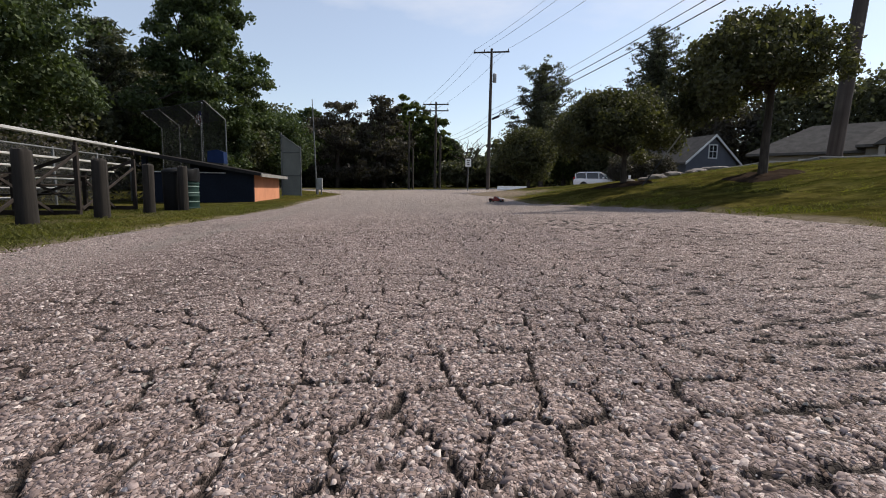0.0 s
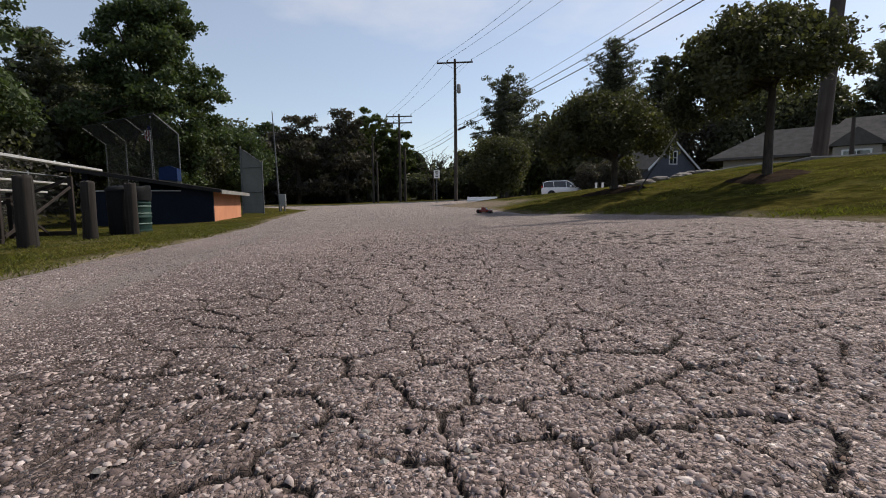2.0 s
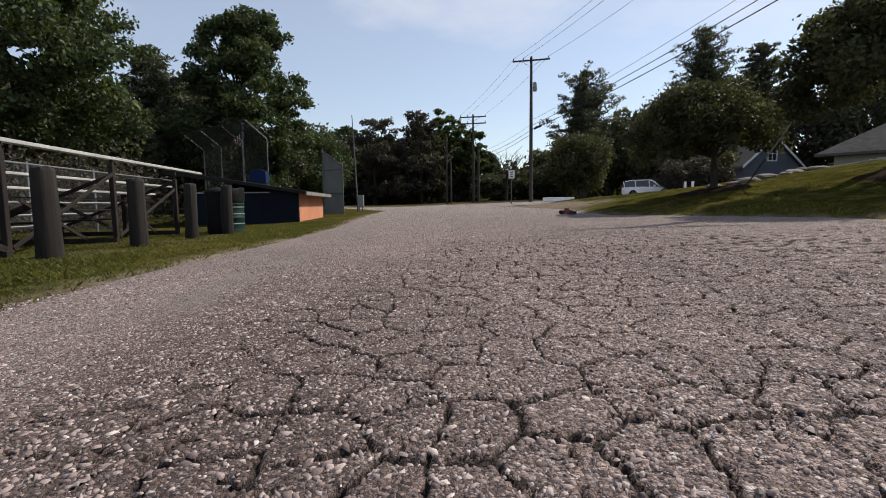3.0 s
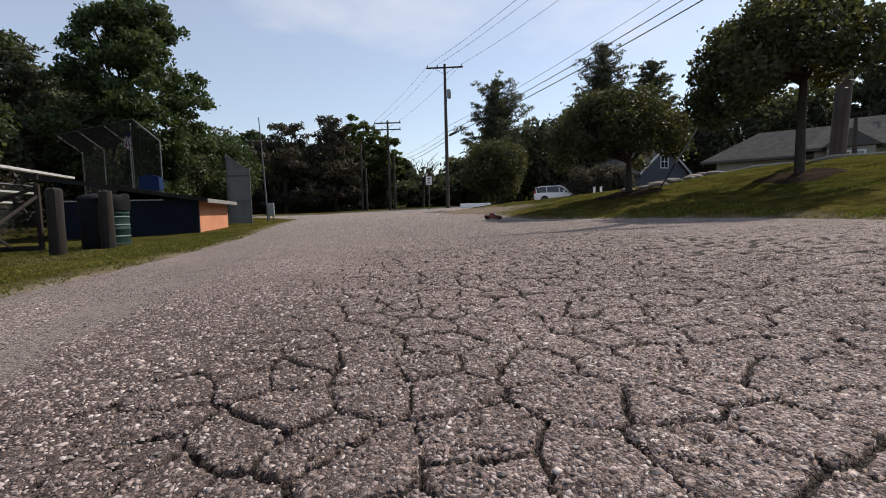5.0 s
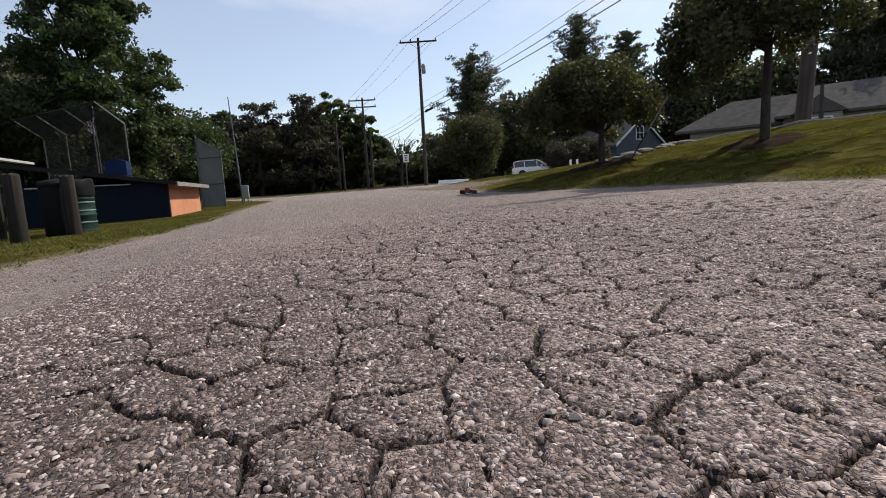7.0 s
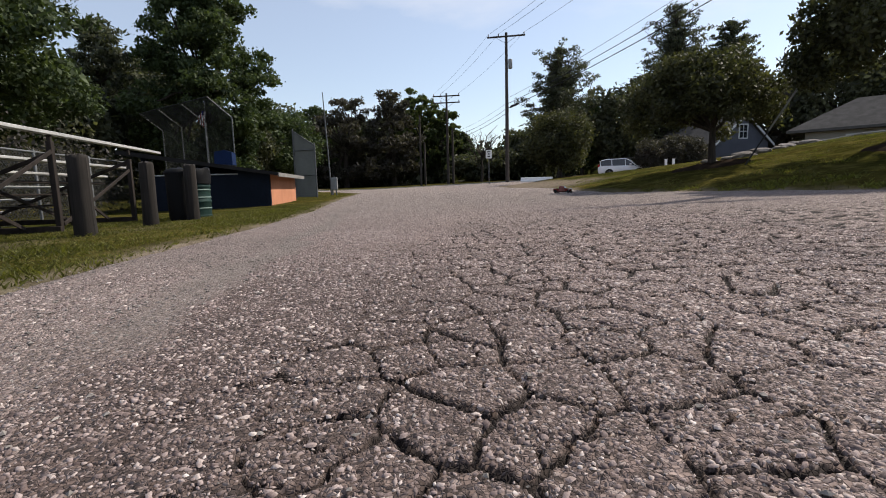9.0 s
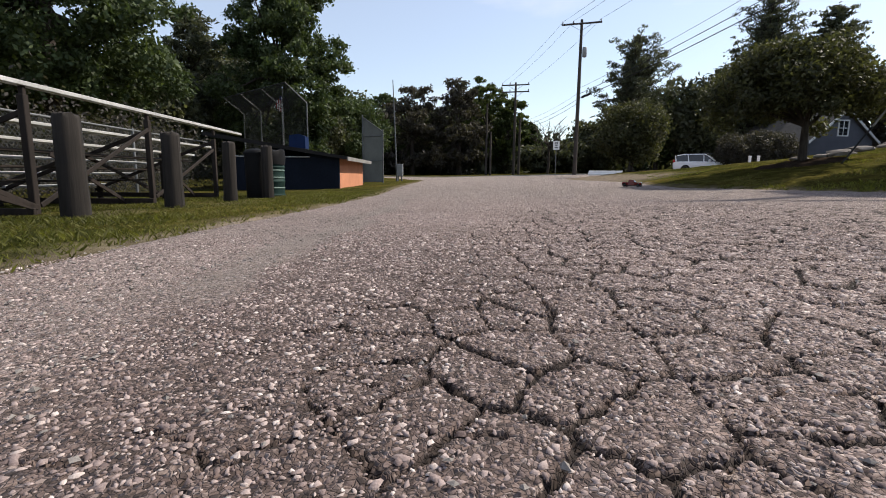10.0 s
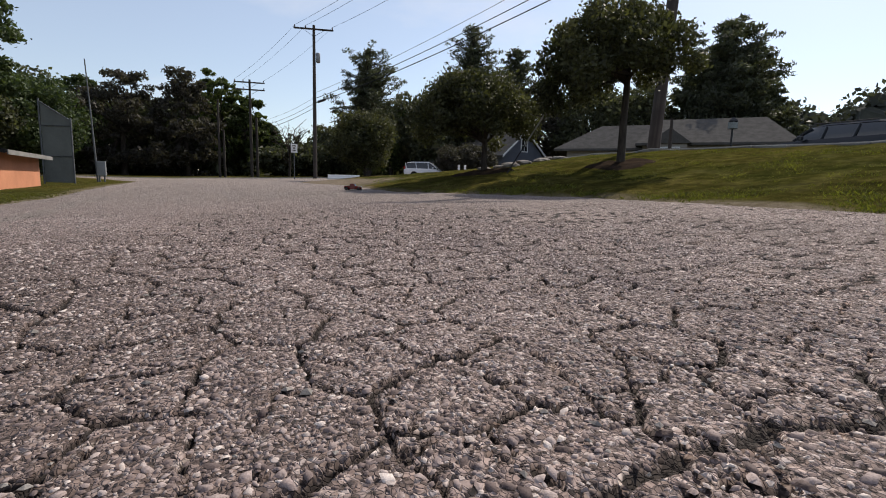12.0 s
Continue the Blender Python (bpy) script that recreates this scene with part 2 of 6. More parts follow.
M_CHROME = painted("chrome", (0.75, 0.75, 0.76), 0.12, 1.0, 0.05, 12, 0.02)
M_CARBLUE = painted("dark_blue_car_paint", (0.008, 0.010, 0.016), 0.3, 0.0, 0.1, 3, 0.01)
M_CARWHITE = painted("white_car_paint", (0.72, 0.72, 0.73), 0.22, 0, 0.06, 3, 0.01)
M_LAMP = painted("headlamp_lens", (0.75, 0.77, 0.8), 0.1, 0.4, 0.05, 8, 0.02)
M_TAIL = painted("red_lens", (0.35, 0.012, 0.012), 0.2, 0, 0.1, 8, 0.02)
M_SIDING = painted("blue_grey_siding", (0.118, 0.124, 0.150), 0.75, 0, 0.15, 4)
M_SHINGLE = painted("grey_shingle", (0.105, 0.099, 0.094), 0.95, 0, 0.25, 9, 0.5)
M_RANCH_WALL = painted("beige_wall", (0.3, 0.275, 0.245), 0.85, 0, 0.15, 4)
M_TRIM = painted("white_trim", (0.66, 0.66, 0.66), 0.6, 0, 0.1, 5)
M_MULCH = painted("dark_bark_mulch", (0.048, 0.035, 0.027), 1.0, 0, 0.5, 14, 0.8)
M_GUARD = painted("pale_guy_guard", (0.26, 0.245, 0.215), 0.6, 0, 0.3, 8)
M_GLASS = Mat("window_glass", (0.02, 0.024, 0.028), 0.05, 0.0, 0.9).m
M_FLAGRED = painted("red_cloth", (0.45, 0.03, 0.04), 0.9, 0, 0.2, 9)
M_FLAGBLUE = painted("blue_cloth", (0.03, 0.04, 0.2), 0.9, 0, 0.2, 9)

L_MAPLE = leafy("maple_leaves", (0.041, 0.058, 0.030), (0.074, 0.099, 0.046), 0.32)
L_DARK = leafy("dark_leaves", (0.055, 0.058, 0.043), (0.098, 0.102, 0.068), 0.38)
# purple foliage, reused where shade is put into the leaf colour
L_PURPLE = leafy("purple_and_shaded_leaves", (0.040, 0.035, 0.035), (0.076, 0.067, 0.062), 0.34)
L_LIGHT = leafy("light_green_leaves", (0.040, 0.054, 0.024), (0.088, 0.108, 0.038), 0.4)
L_PINE = leafy("pine_needles", (0.050, 0.055, 0.045), (0.092, 0.098, 0.072), 0.36)
L_ORN = leafy("ornamental_leaves", (0.042, 0.043, 0.027), (0.086, 0.086, 0.045), 0.38)
# greyed leaf colour: the distant haze is put into it
L_FAR = leafy("hazy_hillside_leaves", (0.046, 0.048, 0.044), (0.064, 0.067, 0.058), 0.25)
L_GRASS = leafy("grass_blades", (0.066, 0.068, 0.018), (0.130, 0.127, 0.036), 0.5)
L_TUFT = leafy("tuft_blades", (0.075, 0.082, 0.016), (0.150, 0.150, 0.034), 0.5)
L_GRASSDRY = leafy("dry_grass_blades", (0.075, 0.072, 0.026), (0.14, 0.128, 0.05), 0.35)


# ---- shape helpers ----
class Shape:
    """Collects corners and faces for one mesh."""

    def __init__(self):
        self.v, self.f = [], []

    def add(self, verts, faces):
        n = len(self.v)
        self.v += [tuple(p) for p in verts]
        self.f += [tuple(i + n for i in f) for f in faces]
        return self

    def box(self, lo, hi, bevel=0.0, m=None):
        """A box, its edges cut by bevel."""
        (x0, y0, z0), (x1, y1, z1) = lo, hi
        b = min(bevel, 0.45 * min(x1 - x0, y1 - y0, z1 - z0))
        if b <= 0:
            vs = [(x, y, z) for z in (z0, z1) for y in (y0, y1) for x in (x0, x1)]
            fs = [(0, 2, 3, 1), (4, 5, 7, 6), (0, 1, 5, 4), (2, 6, 7, 3), (0, 4, 6, 2), (1, 3, 7, 5)]
        else:
            bm = bmesh.new()
            bmesh.ops.create_cube(bm, size=1)
            for q in bm.verts:
                q.co = (x0 + (q.co.x + 0.5) * (x1 - x0), y0 + (q.co.y + 0.5) * (y1 - y0), z0 + (q.co.z + 0.5) * (z1 - z0))
            bmesh.ops.bevel(bm, geom=bm.edges[:], offset=b, segments=1, affect="EDGES")
            bm.verts.index_update()
            vs = [q.co.copy() for q in bm.verts]
            fs = [[q.index for q in f.verts] for f in bm.faces]
            bm.free()
        if m is not None:
            vs = [m @ Vector(p) for p in vs]
        return self.add(vs, fs)

    def tube(self, pts, radii, n=8, caps=True):
        """A tapered tube along points."""
        pts = [Vector(p) for p in pts]
        rings, vs, fs = [], [], []
        for i, p in enumerate(pts):
            d = (pts[min(i + 1, len(pts) - 1)] - pts[max(i - 1, 0)]).normalized()
            a = d.orthogonal().normalized() if abs(d.z) > 0.99 else d.cross(Vector((0, 0, 1))).normalized()
            b = d.cross(a)
            r = radii[i] if isinstance(radii, (list, tuple)) else radii
            rings.append(len(vs))
            for k in range(n):
                w = 2 * math.pi * k / n
                vs.append(p + r * (math.cos(w) * a + math.sin(w) * b))
        for i in range(len(pts) - 1):
            for k in range(n):
                k2 = (k + 1) % n
                fs.append((rings[i] + k, rings[i] + k2, rings[i + 1] + k2, rings[i + 1] + k))
        if caps:
            fs.append(tuple(reversed(range(n))))
            fs.append(tuple(range(rings[-1], rings[-1] + n)))
        return self.add(vs, fs)

    def beam(self, a, b, w, t, bevel=0.004):
        """A board from a to b, w wide and t thick (t towards up)."""
        a, b = Vector(a), Vector(b)
        d = b - a
        m = Matrix.Translation(a) @ d.to_track_quat("X", "Z").to_matrix().to_4x4()
        return self.box((0, -w / 2, -t / 2), (d.length, w / 2, t / 2), bevel, m)

    def lathe(self, prof, n=24, m=None):
        """A body of revolution about z from (radius, height) pairs."""
        vs, fs = [], []
        for r, z in prof:
            for k in range(n):
                w = 2 * math.pi * k / n
                vs.append(Vector((r * math.cos(w), r * math.sin(w), z)))
        for i in range(len(prof) - 1):
            for k in range(n):
                k2 = (k + 1) % n
                fs.append((i * n + k, i * n + k2, (i + 1) * n + k2, (i + 1) * n + k))
        fs.append(tuple(reversed(range(n))))
        fs.append(tuple(range((len(prof) - 1) * n, len(prof) * n)))
        if m is not None:
            vs = [m @ p for p in vs]
        return self.add(vs, fs)

    def prism(self, poly, lo, hi, axis="x"):
        """A polygon pushed along an axis."""
        n = len(poly)
        put = {"x": lambda p, d: (d, p[0], p[1]), "y": lambda p, d: (p[0], d, p[1]), "z": lambda p, d: (p[0], p[1], d)}[axis]
        vs = [put(p, lo) for p in poly] + [put(p, hi) for p in poly]
        fs = [tuple(range(n)), tuple(reversed(range(n, 2 * n)))] + [(i, i + n, (i + 1) % n + n, (i + 1) % n) for i in range(n)]
        return self.add(vs, fs)

    def mesh(self, name, mat, smooth=False):
        me = bpy.data.meshes.new(name)
        me.from_pydata([tuple(p) for p in self.v], [], self.f)
        bm = bmesh.new()
        bm.from_mesh(me)
        bmesh.ops.recalc_face_normals(bm, faces=bm.faces[:])
        bm.to_mesh(me)
        bm.free()
        if smooth:
            me.polygons.foreach_set("use_smooth", [True] * len(me.polygons))
            me.set_sharp_from_angle(angle=radians(40))
        me.materials.append(mat)
        return me


def part(name, shape, mat, parent, label="", smooth=False):
    ob = new(name, shape.mesh(name, mat, smooth) if isinstance(shape, Shape) else shape)
    ob.parent = parent
    if label:
        tagged(ob, label)
    return ob


def thing(name, m, label, category, group="", kind=""):
    ob = new(name)
    ob.empty_display_size = 0.2
    ob.matrix_world = m
    return tagged(ob, label, category, group, kind)


def quads_mesh(name, corners, mat, smooth=False):
    """A mesh of loose four-cornered faces from an array (n, 4, 3)."""
    n = len(corners)
    me = bpy.data.meshes.new(name)
    me.vertices.add(4 * n)
    me.vertices.foreach_set("co", np.ascontiguousarray(corners, dtype=np.float32).ravel())
    me.loops.add(4 * n)
    me.loops.foreach_set("vertex_index", np.arange(4 * n, dtype=np.int32))
    me.polygons.add(n)
    me.polygons.foreach_set("loop_start", np.arange(0, 4 * n, 4, dtype=np.int32))
    me.update(calc_edges=True)
    me.materials.append(mat)
    return me


def grid_mesh(name, P, mat, smooth=True):
    """A mesh from a sheet of points (rows, columns, 3)."""
    r, c = P.shape[:2]
    idx = np.arange(r * c, dtype=np.int32).reshape(r, c)
    q = np.stack([idx[:-1, :-1], idx[:-1, 1:], idx[1:, 1:], idx[1:, :-1]], -1).reshape(-1, 4)
    me = bpy.data.meshes.new(name)
    me.vertices.add(r * c)
    me.vertices.foreach_set("co", np.ascontiguousarray(P, dtype=np.float32).ravel())
    me.loops.add(q.size)
    me.loops.foreach_set("vertex_index", q.ravel())
    me.polygons.add(len(q))
    me.polygons.foreach_set("loop_start", np.arange(0, q.size, 4, dtype=np.int32))
    me.update(calc_edges=True)
    if smooth:
        me.polygons.foreach_set("use_smooth", np.ones(len(q), dtype=bool))
    me.materials.append(mat)
    return me


def give(me, name, values):
    a = me.attributes.new(name, "FLOAT", "POINT")
    a.data.foreach_set("value", np.ascontiguousarray(values, dtype=np.float32).ravel())


def smooth01(a, b, x):
    t = np.clip((np.asarray(x, dtype=float) - a) / (b - a), 0, 1)
    return t * t * (3 - 2 * t)


def lattice(nx, seed):
    return np.random.RandomState(seed).rand(nx, nx)


LAT = [lattice(64, s) for s in range(6)]


def vnoise(x, y, scale, seed=0):
    """Smooth noise of the plane, 0 to 1."""
    g = LAT[seed % 6]
    u, v = np.asarray(x) * scale + 17.3 * seed, np.asarray(y) * scale + 5.1 * seed
    i, j = np.floor(u).astype(int), np.floor(v).astype(int)
    fu, fv = u - i, v - j
    fu, fv = fu * fu * (3 - 2 * fu), fv * fv * (3 - 2 * fv)
    a, b = g[i % 64, j % 64], g[(i + 1) % 64, j % 64]
    c, d = g[i % 64, (j + 1) % 64], g[(i + 1) % 64, (j + 1) % 64]
    return (a * (1 - fu) + b * fu) * (1 - fv) + (c * (1 - fu) + d * fu) * fv


# ---- lie of the land ----
CROSS = 0.0309


def edge_left(y):
    return np.interp(y, [-60, 3.5, 5, 6.7, 8.6, 12.5, 20, 30, 38, 48], [-2.2, -2.35, -2.6, -2.8, -3.05, -3.7, -5.0, -6.4, -9.5, -16]) + 0.10 * (vnoise(0 * y, y, 1.6, 2) - 0.5)


def edge_right(y):
    return np.interp(y, [-60, 6, 8, 9.75, 11.3, 13.2, 19, 23, 26, 36, 48], [4.75, 4.7, 4.62, 4.25, 3.5, 2.6, 2.3, 1.4, 1.1, 6.0, 4.7]) + 0.05 * (vnoise(0 * y + 9, y, 1.3, 3) - 0.5)


def street_height(y):
    return np.interp(y, [-60, 2, 8, 13, 16, 20, 24, 31, 40, 48, 90], [1.0, 1.13, 1.25, 1.42, 1.43, 1.22, 0.97, 0.76, 0.62, 0.62, 0.62])


def road_height(x, y):
    return CROSS * np.clip(x, -9, 10.5) + 0.0125 * np.clip(np.asarray(y) - 11, 0, 40) * smooth01(9, 16, y)


STREET_W = 7.6


def street_x0(y):
    """The near edge of the street, which bends towards the junction."""
    return np.interp(y, [-60, 14, 19, 30, 38, 48], [10.8, 10.6, 10.1, 7.9, 6.2, 4.6])



def height(x, y):
    """The ground's height anywhere, without the road's own relief."""
    x, y = np.asarray(x, dtype=float), np.asarray(y, dtype=float)
    base = road_height(x, y)
    er = edge_right(y)
    s = np.clip((x - er) / np.maximum(street_x0(y) - er, 1.0), 0, 1)
    lift = s ** 1.08
    bank = base + (street_height(y) - base) * lift
    bank = bank + 0.05 * (vnoise(x, y, 0.7, 1) - 0.5) * np.sin(np.pi * s)
    out = bank + 0.022 * np.clip(x - street_x0(y) - STREET_W, 0, 60)
    out = out + 0.02 * np.clip(y - 50, 0, 120)
    return out


def ground_at(x, y):
    return float(height(np.array([x]), np.array([y]))[0])


# ---- ground, road and street ----
def spaced(*runs):
    """Steps along a line: runs of (from, to, first step, last step)."""
    out = []
    for a, b, s0, s1 in runs:
        p = a
        while p < b - 1e-6:
            out.append(p)
            p += s0 + (s1 - s0) * (p - a) / (b - a)
    return np.array(out + [runs[-1][1]])


gx = spaced((-700, -60, 90, 8), (-60, -12, 5, 0.6), (-12, 13, 0.25, 0.25), (13, 60, 0.5, 4), (60, 700, 8, 90))
gy = spaced((-700, -40, 90, 6), (-40, 0, 4, 0.4), (0, 32, 0.28, 0.28), (32, 60, 0.4, 1.2), (60, 900, 3, 90))
GX, GY = np.meshgrid(gx, gy)
GZ = height(GX, GY)
el, er = edge_left(GY), edge_right(GY)
inside = smooth01(0.0, 0.16, GX - el) * smooth01(0.0, 0.16, er - GX) * (GY < 47.8)
sx0 = street_x0(GY)
on_street = smooth01(0, 0.3, GX - sx0) * smooth01(0, 0.3, sx0 + STREET_W - GX) * (GY < 47.8)
GZ = GZ - 0.09 * np.maximum(inside, on_street) + (0.025 * (vnoise(GX, GY, 1.1, 4) - 0.4) + 0.05 * (vnoise(GX, GY, 2.1, 6) - 0.5) * (GX > 2)) * (1 - inside)
me = grid_mesh("ground", np.stack([GX, GY, GZ], -1), M_GROUND)
bare = np.clip(1.15 - np.minimum(np.abs(GX - el) / 0.3, np.abs(GX - er) / 0.22), 0, 1) * (0.35 + 0.9 * vnoise(GX, GY, 2.3, 5)) * (GY < 60)
bare = np.maximum(bare, 0.25 * smooth01(0.55, 0.75, vnoise(GX, GY, 1.3, 3)) * (GX < -4.6) * (GX > -9) * (GY < 13))
bare = np.maximum(bare, 0.9 * smooth01(17.5, 20.5, GY + 1.5 * vnoise(GX, GY, 0.8, 2)) * smooth01(2.6, 1.4, GX - er) * smooth01(-0.2, 0.0, GX - er) * (GY < 33))
give(me, "bare", np.clip(bare, 0, 1))
ground = tagged(new("ground", me), "mown summer grass with bare soil along the road edge", "grass", kind="structure")

# the road, its cracks sunk into the sheet where the camera passes
ry = spaced((-6, -1.0, 0.6, 0.2), (-1.0, 0.5, 0.15, 0.03), (0.5, 2.4, 0.020, 0.013), (2.4, 3.6, 0.0068, 0.0080), (3.6, 5.0, 0.0080, 0.014), (5.0, 12, 0.020, 0.10), (12, 26, 0.12, 0.5), (26, 48, 0.5, 1.0))
EL, ER = edge_left(ry) - 0.12, edge_right(ry) + 0.1
# columns: close together over the strip that the camera passes, wider to both edges
MID0, MID1 = np.maximum(EL + 0.3, -0.9), np.minimum(ER - 0.3, 1.5)
RX = np.concatenate([EL[:, None] + (MID0 - EL)[:, None] * np.linspace(0, 1, 36, endpoint=False)[None], MID0[:, None] + (MID1 - MID0)[:, None] * np.linspace(0, 1, 350, endpoint=False)[None],
                     MID1[:, None] + (ER - MID1)[:, None] * np.linspace(0, 1, 72)[None]], 1)
RY = np.repeat(ry[:, None], RX.shape[1], 1)
RZ = road_height(RX, RY)


def crack_field(x, y, cell, stretch, seed, keep, wide, thin):
    """0 to 1 along the joints of an uneven net of blocks that run with the road."""
    wx = x + 0.035 * (vnoise(x, y, 5.0, seed) - 0.5) + 0.012 * (vnoise(x, y, 17, seed + 1) - 0.5) + 0.010 * (vnoise(x, y, 45, seed + 3) - 0.5) + 0.0045 * (vnoise(x, y, 110, seed) - 0.5)
    wy = y + 0.035 * (vnoise(x, y, 5.0, seed + 2) - 0.5) + 0.012 * (vnoise(x, y, 17, seed + 3) - 0.5) + 0.010 * (vnoise(x, y, 45, seed + 4) - 0.5) + 0.0045 * (vnoise(x, y, 110, seed + 2) - 0.5)
    a = radians(8)
    u = (wx * math.cos(a) + wy * math.sin(a)) / cell
    v = (-wx * math.sin(a) + wy * math.cos(a)) / (cell * stretch)
    i, j = np.floor(u).astype(int), np.floor(v).astype(int)
    rs = np.random.RandomState(seed + 50)
    jx, jy, tag = rs.rand(128, 128), rs.rand(128, 128), rs.rand(128, 128)
    d1 = np.full(u.shape, 9.0)
    d2 = d1.copy()
    p1x, p1y, p2x, p2y, t1, t2 = (np.zeros(u.shape) for _ in range(6))
    for di in (-1, 0, 1):
        for dj in (-1, 0, 1):
            ii, jj = (i + di) % 128, (j + dj) % 128
            px, py = i + di + 0.12 + 0.76 * jx[ii, jj], j + dj + 0.12 + 0.76 * jy[ii, jj]
            d = (u - px) ** 2 + (v - py) ** 2
            first = d < d1
            second = ~first & (d < d2)
            for old, cur, val in ((d2, d1, None), (p2x, p1x, None), (p2y, p1y, None), (t2, t1, None)):
                old[first] = cur[first]
            d1[first], p1x[first], p1y[first], t1[first] = d[first], px[first], py[first], tag[ii, jj][first]
            d2[second], p2x[second], p2y[second], t2[second] = d[second], px[second], py[second], tag[ii, jj][second]
    gap = (d2 - d1) / (2 * np.sqrt((p2x - p1x) ** 2 + (p2y - p1y) ** 2) + 1e-6) * cell
    own = np.modf(np.abs(np.sin((t1 + t2) * 91.7 + t1 * t2 * 37)) * 43.7)[0]
    across = np.abs(p2y - p1y) / (np.hypot(p2x - p1x, p2y - p1y) + 1e-6)
    w = wide * (0.70 + 0.65 * across) * (0.65 + 0.5 * own) * (0.75 + 0.5 * vnoise(x, y, 5, seed + 2)) * (own < keep) * thin
    return np.clip(1.0 - 0.5 * gap / np.maximum(w, 1e-5), 0, 1) * (w > 1e-4)


def dust_at(x, y):
    """How far the sandy shoulder covers the asphalt: sharp on the road's side, a pale ridge of sand along it."""
    line = np.interp(y, [-6, 2.4, 3.2, 4.0, 5.0, 6.8, 12, 26, 48], [-1.15, -1.2, -1.32, -1.45, -1.6, -1.9, -2.75, -5.2, -8])
    off = x - line + 0.26 * (vnoise(x, y, 1.3, 1) - 0.5) + 0.16 * (vnoise(x, y, 5, 2) - 0.5)
    ridge = smooth01(0.10, 0.0, off) * smooth01(-0.28, -0.12, off) * smooth01(3.0, 3.6, y) * smooth01(0.15, 0.5, vnoise(x, y, 1.1, 4))
    return np.maximum(smooth01(0.16, -0.22, off) * (0.42 + 0.25 * vnoise(x, y, 2.4, 3)), ridge), ridge


dust, ridge = dust_at(RX, RY)
# the shoulder's colour also spreads over the whole road, more with distance
far_tone = 0.10 + 0.75 * smooth01(4.0, 12, RY)
cr = np.zeros(RX.shape)


def cracks_at(x, y, wider=1.0):
    """Cracks: a coarse net and a finer, broken one, both calm in the ravelled strip beside the shoulder."""
    calm = smooth01(-1.25, -0.35, x + 0.35 * (vnoise(x, y, 1.1, 5) - 0.5)) * (0.72 + 0.45 * vnoise(x, y, 0.9, 4)) * (1 - 0.35 * smooth01(2.0, 3.4, x))
    spread = wider * (1.0 + 1.0 * smooth01(2.9, 5.6, y)) * (1 + 0.5 * smooth01(1.3, 1.7, x)) * (1 + 0.3 * smooth01(2.5, 2.2, y)) * smooth01(0.2, 0.65, y)
    c1 = crack_field(x, y, 0.150, 1.25, 1, 0.95, 0.0034, calm * spread * (0.62 + 0.70 * vnoise(x, y, 8, 3)))
    c2 = crack_field(x, y, 0.085, 1.1, 3, 0.24, 0.0024, calm * spread)
    return np.maximum(c1, 0.8 * c2)


zone = (RY > -1.0) & (RY < 14)
cx, cy = RX[zone], RY[zone]
cr[zone] = cracks_at(cx, cy) * (1 - 0.7 * smooth01(5.2, 9, cy))
cr = cr * (1 - np.clip(1.6 * dust, 0, 1))


def swell(x, y):
    """Gentle unevenness of the worn surface."""
    return 0.012 * (vnoise(x, y, 2.2, 0) - 0.5) + 0.006 * (vnoise(x, y, 9, 1) - 0.5)


relief = swell(RX, RY)
rough = (vnoise(RX, RY, 70, 2) - 0.5) * 0.0048 + (vnoise(RX, RY, 34, 4) - 0.5) * 0.0032
ravel = 1 - 0.7 * dust
RZ = RZ + relief + rough * ravel * (1 - smooth01(6, 14, RY)) - 0.014 * smooth01(0.10, 0.45, cr)
RZ = RZ - 0.07 * (np.maximum(smooth01(0.12, 0.0, RX - EL[:, None]), smooth01(0.1, 0.0, ER[:, None] - RX)))
me = grid_mesh("road", np.stack([RX, RY, RZ], -1), M_ROAD)
give(me, "dust", np.clip(np.maximum(dust, far_tone), 0, 1))
give(me, "crack", np.clip(cr, 0, 1))
give(me, "binder", smooth01(-1.9, -1.4, RX) * smooth01(2.9, 2.2, RX) * smooth01(0.3, 0.6, RY) * smooth01(5.3, 3.9, RY) * (1 - dust) * (0.15 + 0.85 * smooth01(0.3, -0.8, RX + 0.6 * (vnoise(RX, RY, 1.3, 2) - 0.5))))
road = tagged(new("road", me), "old cracked asphalt park road with dusty gravel shoulder", "road", kind="structure")

# worn pebbles that stand proud of the binder where the camera passes nearest
rc = np.random.RandomState(17)
PEB = []
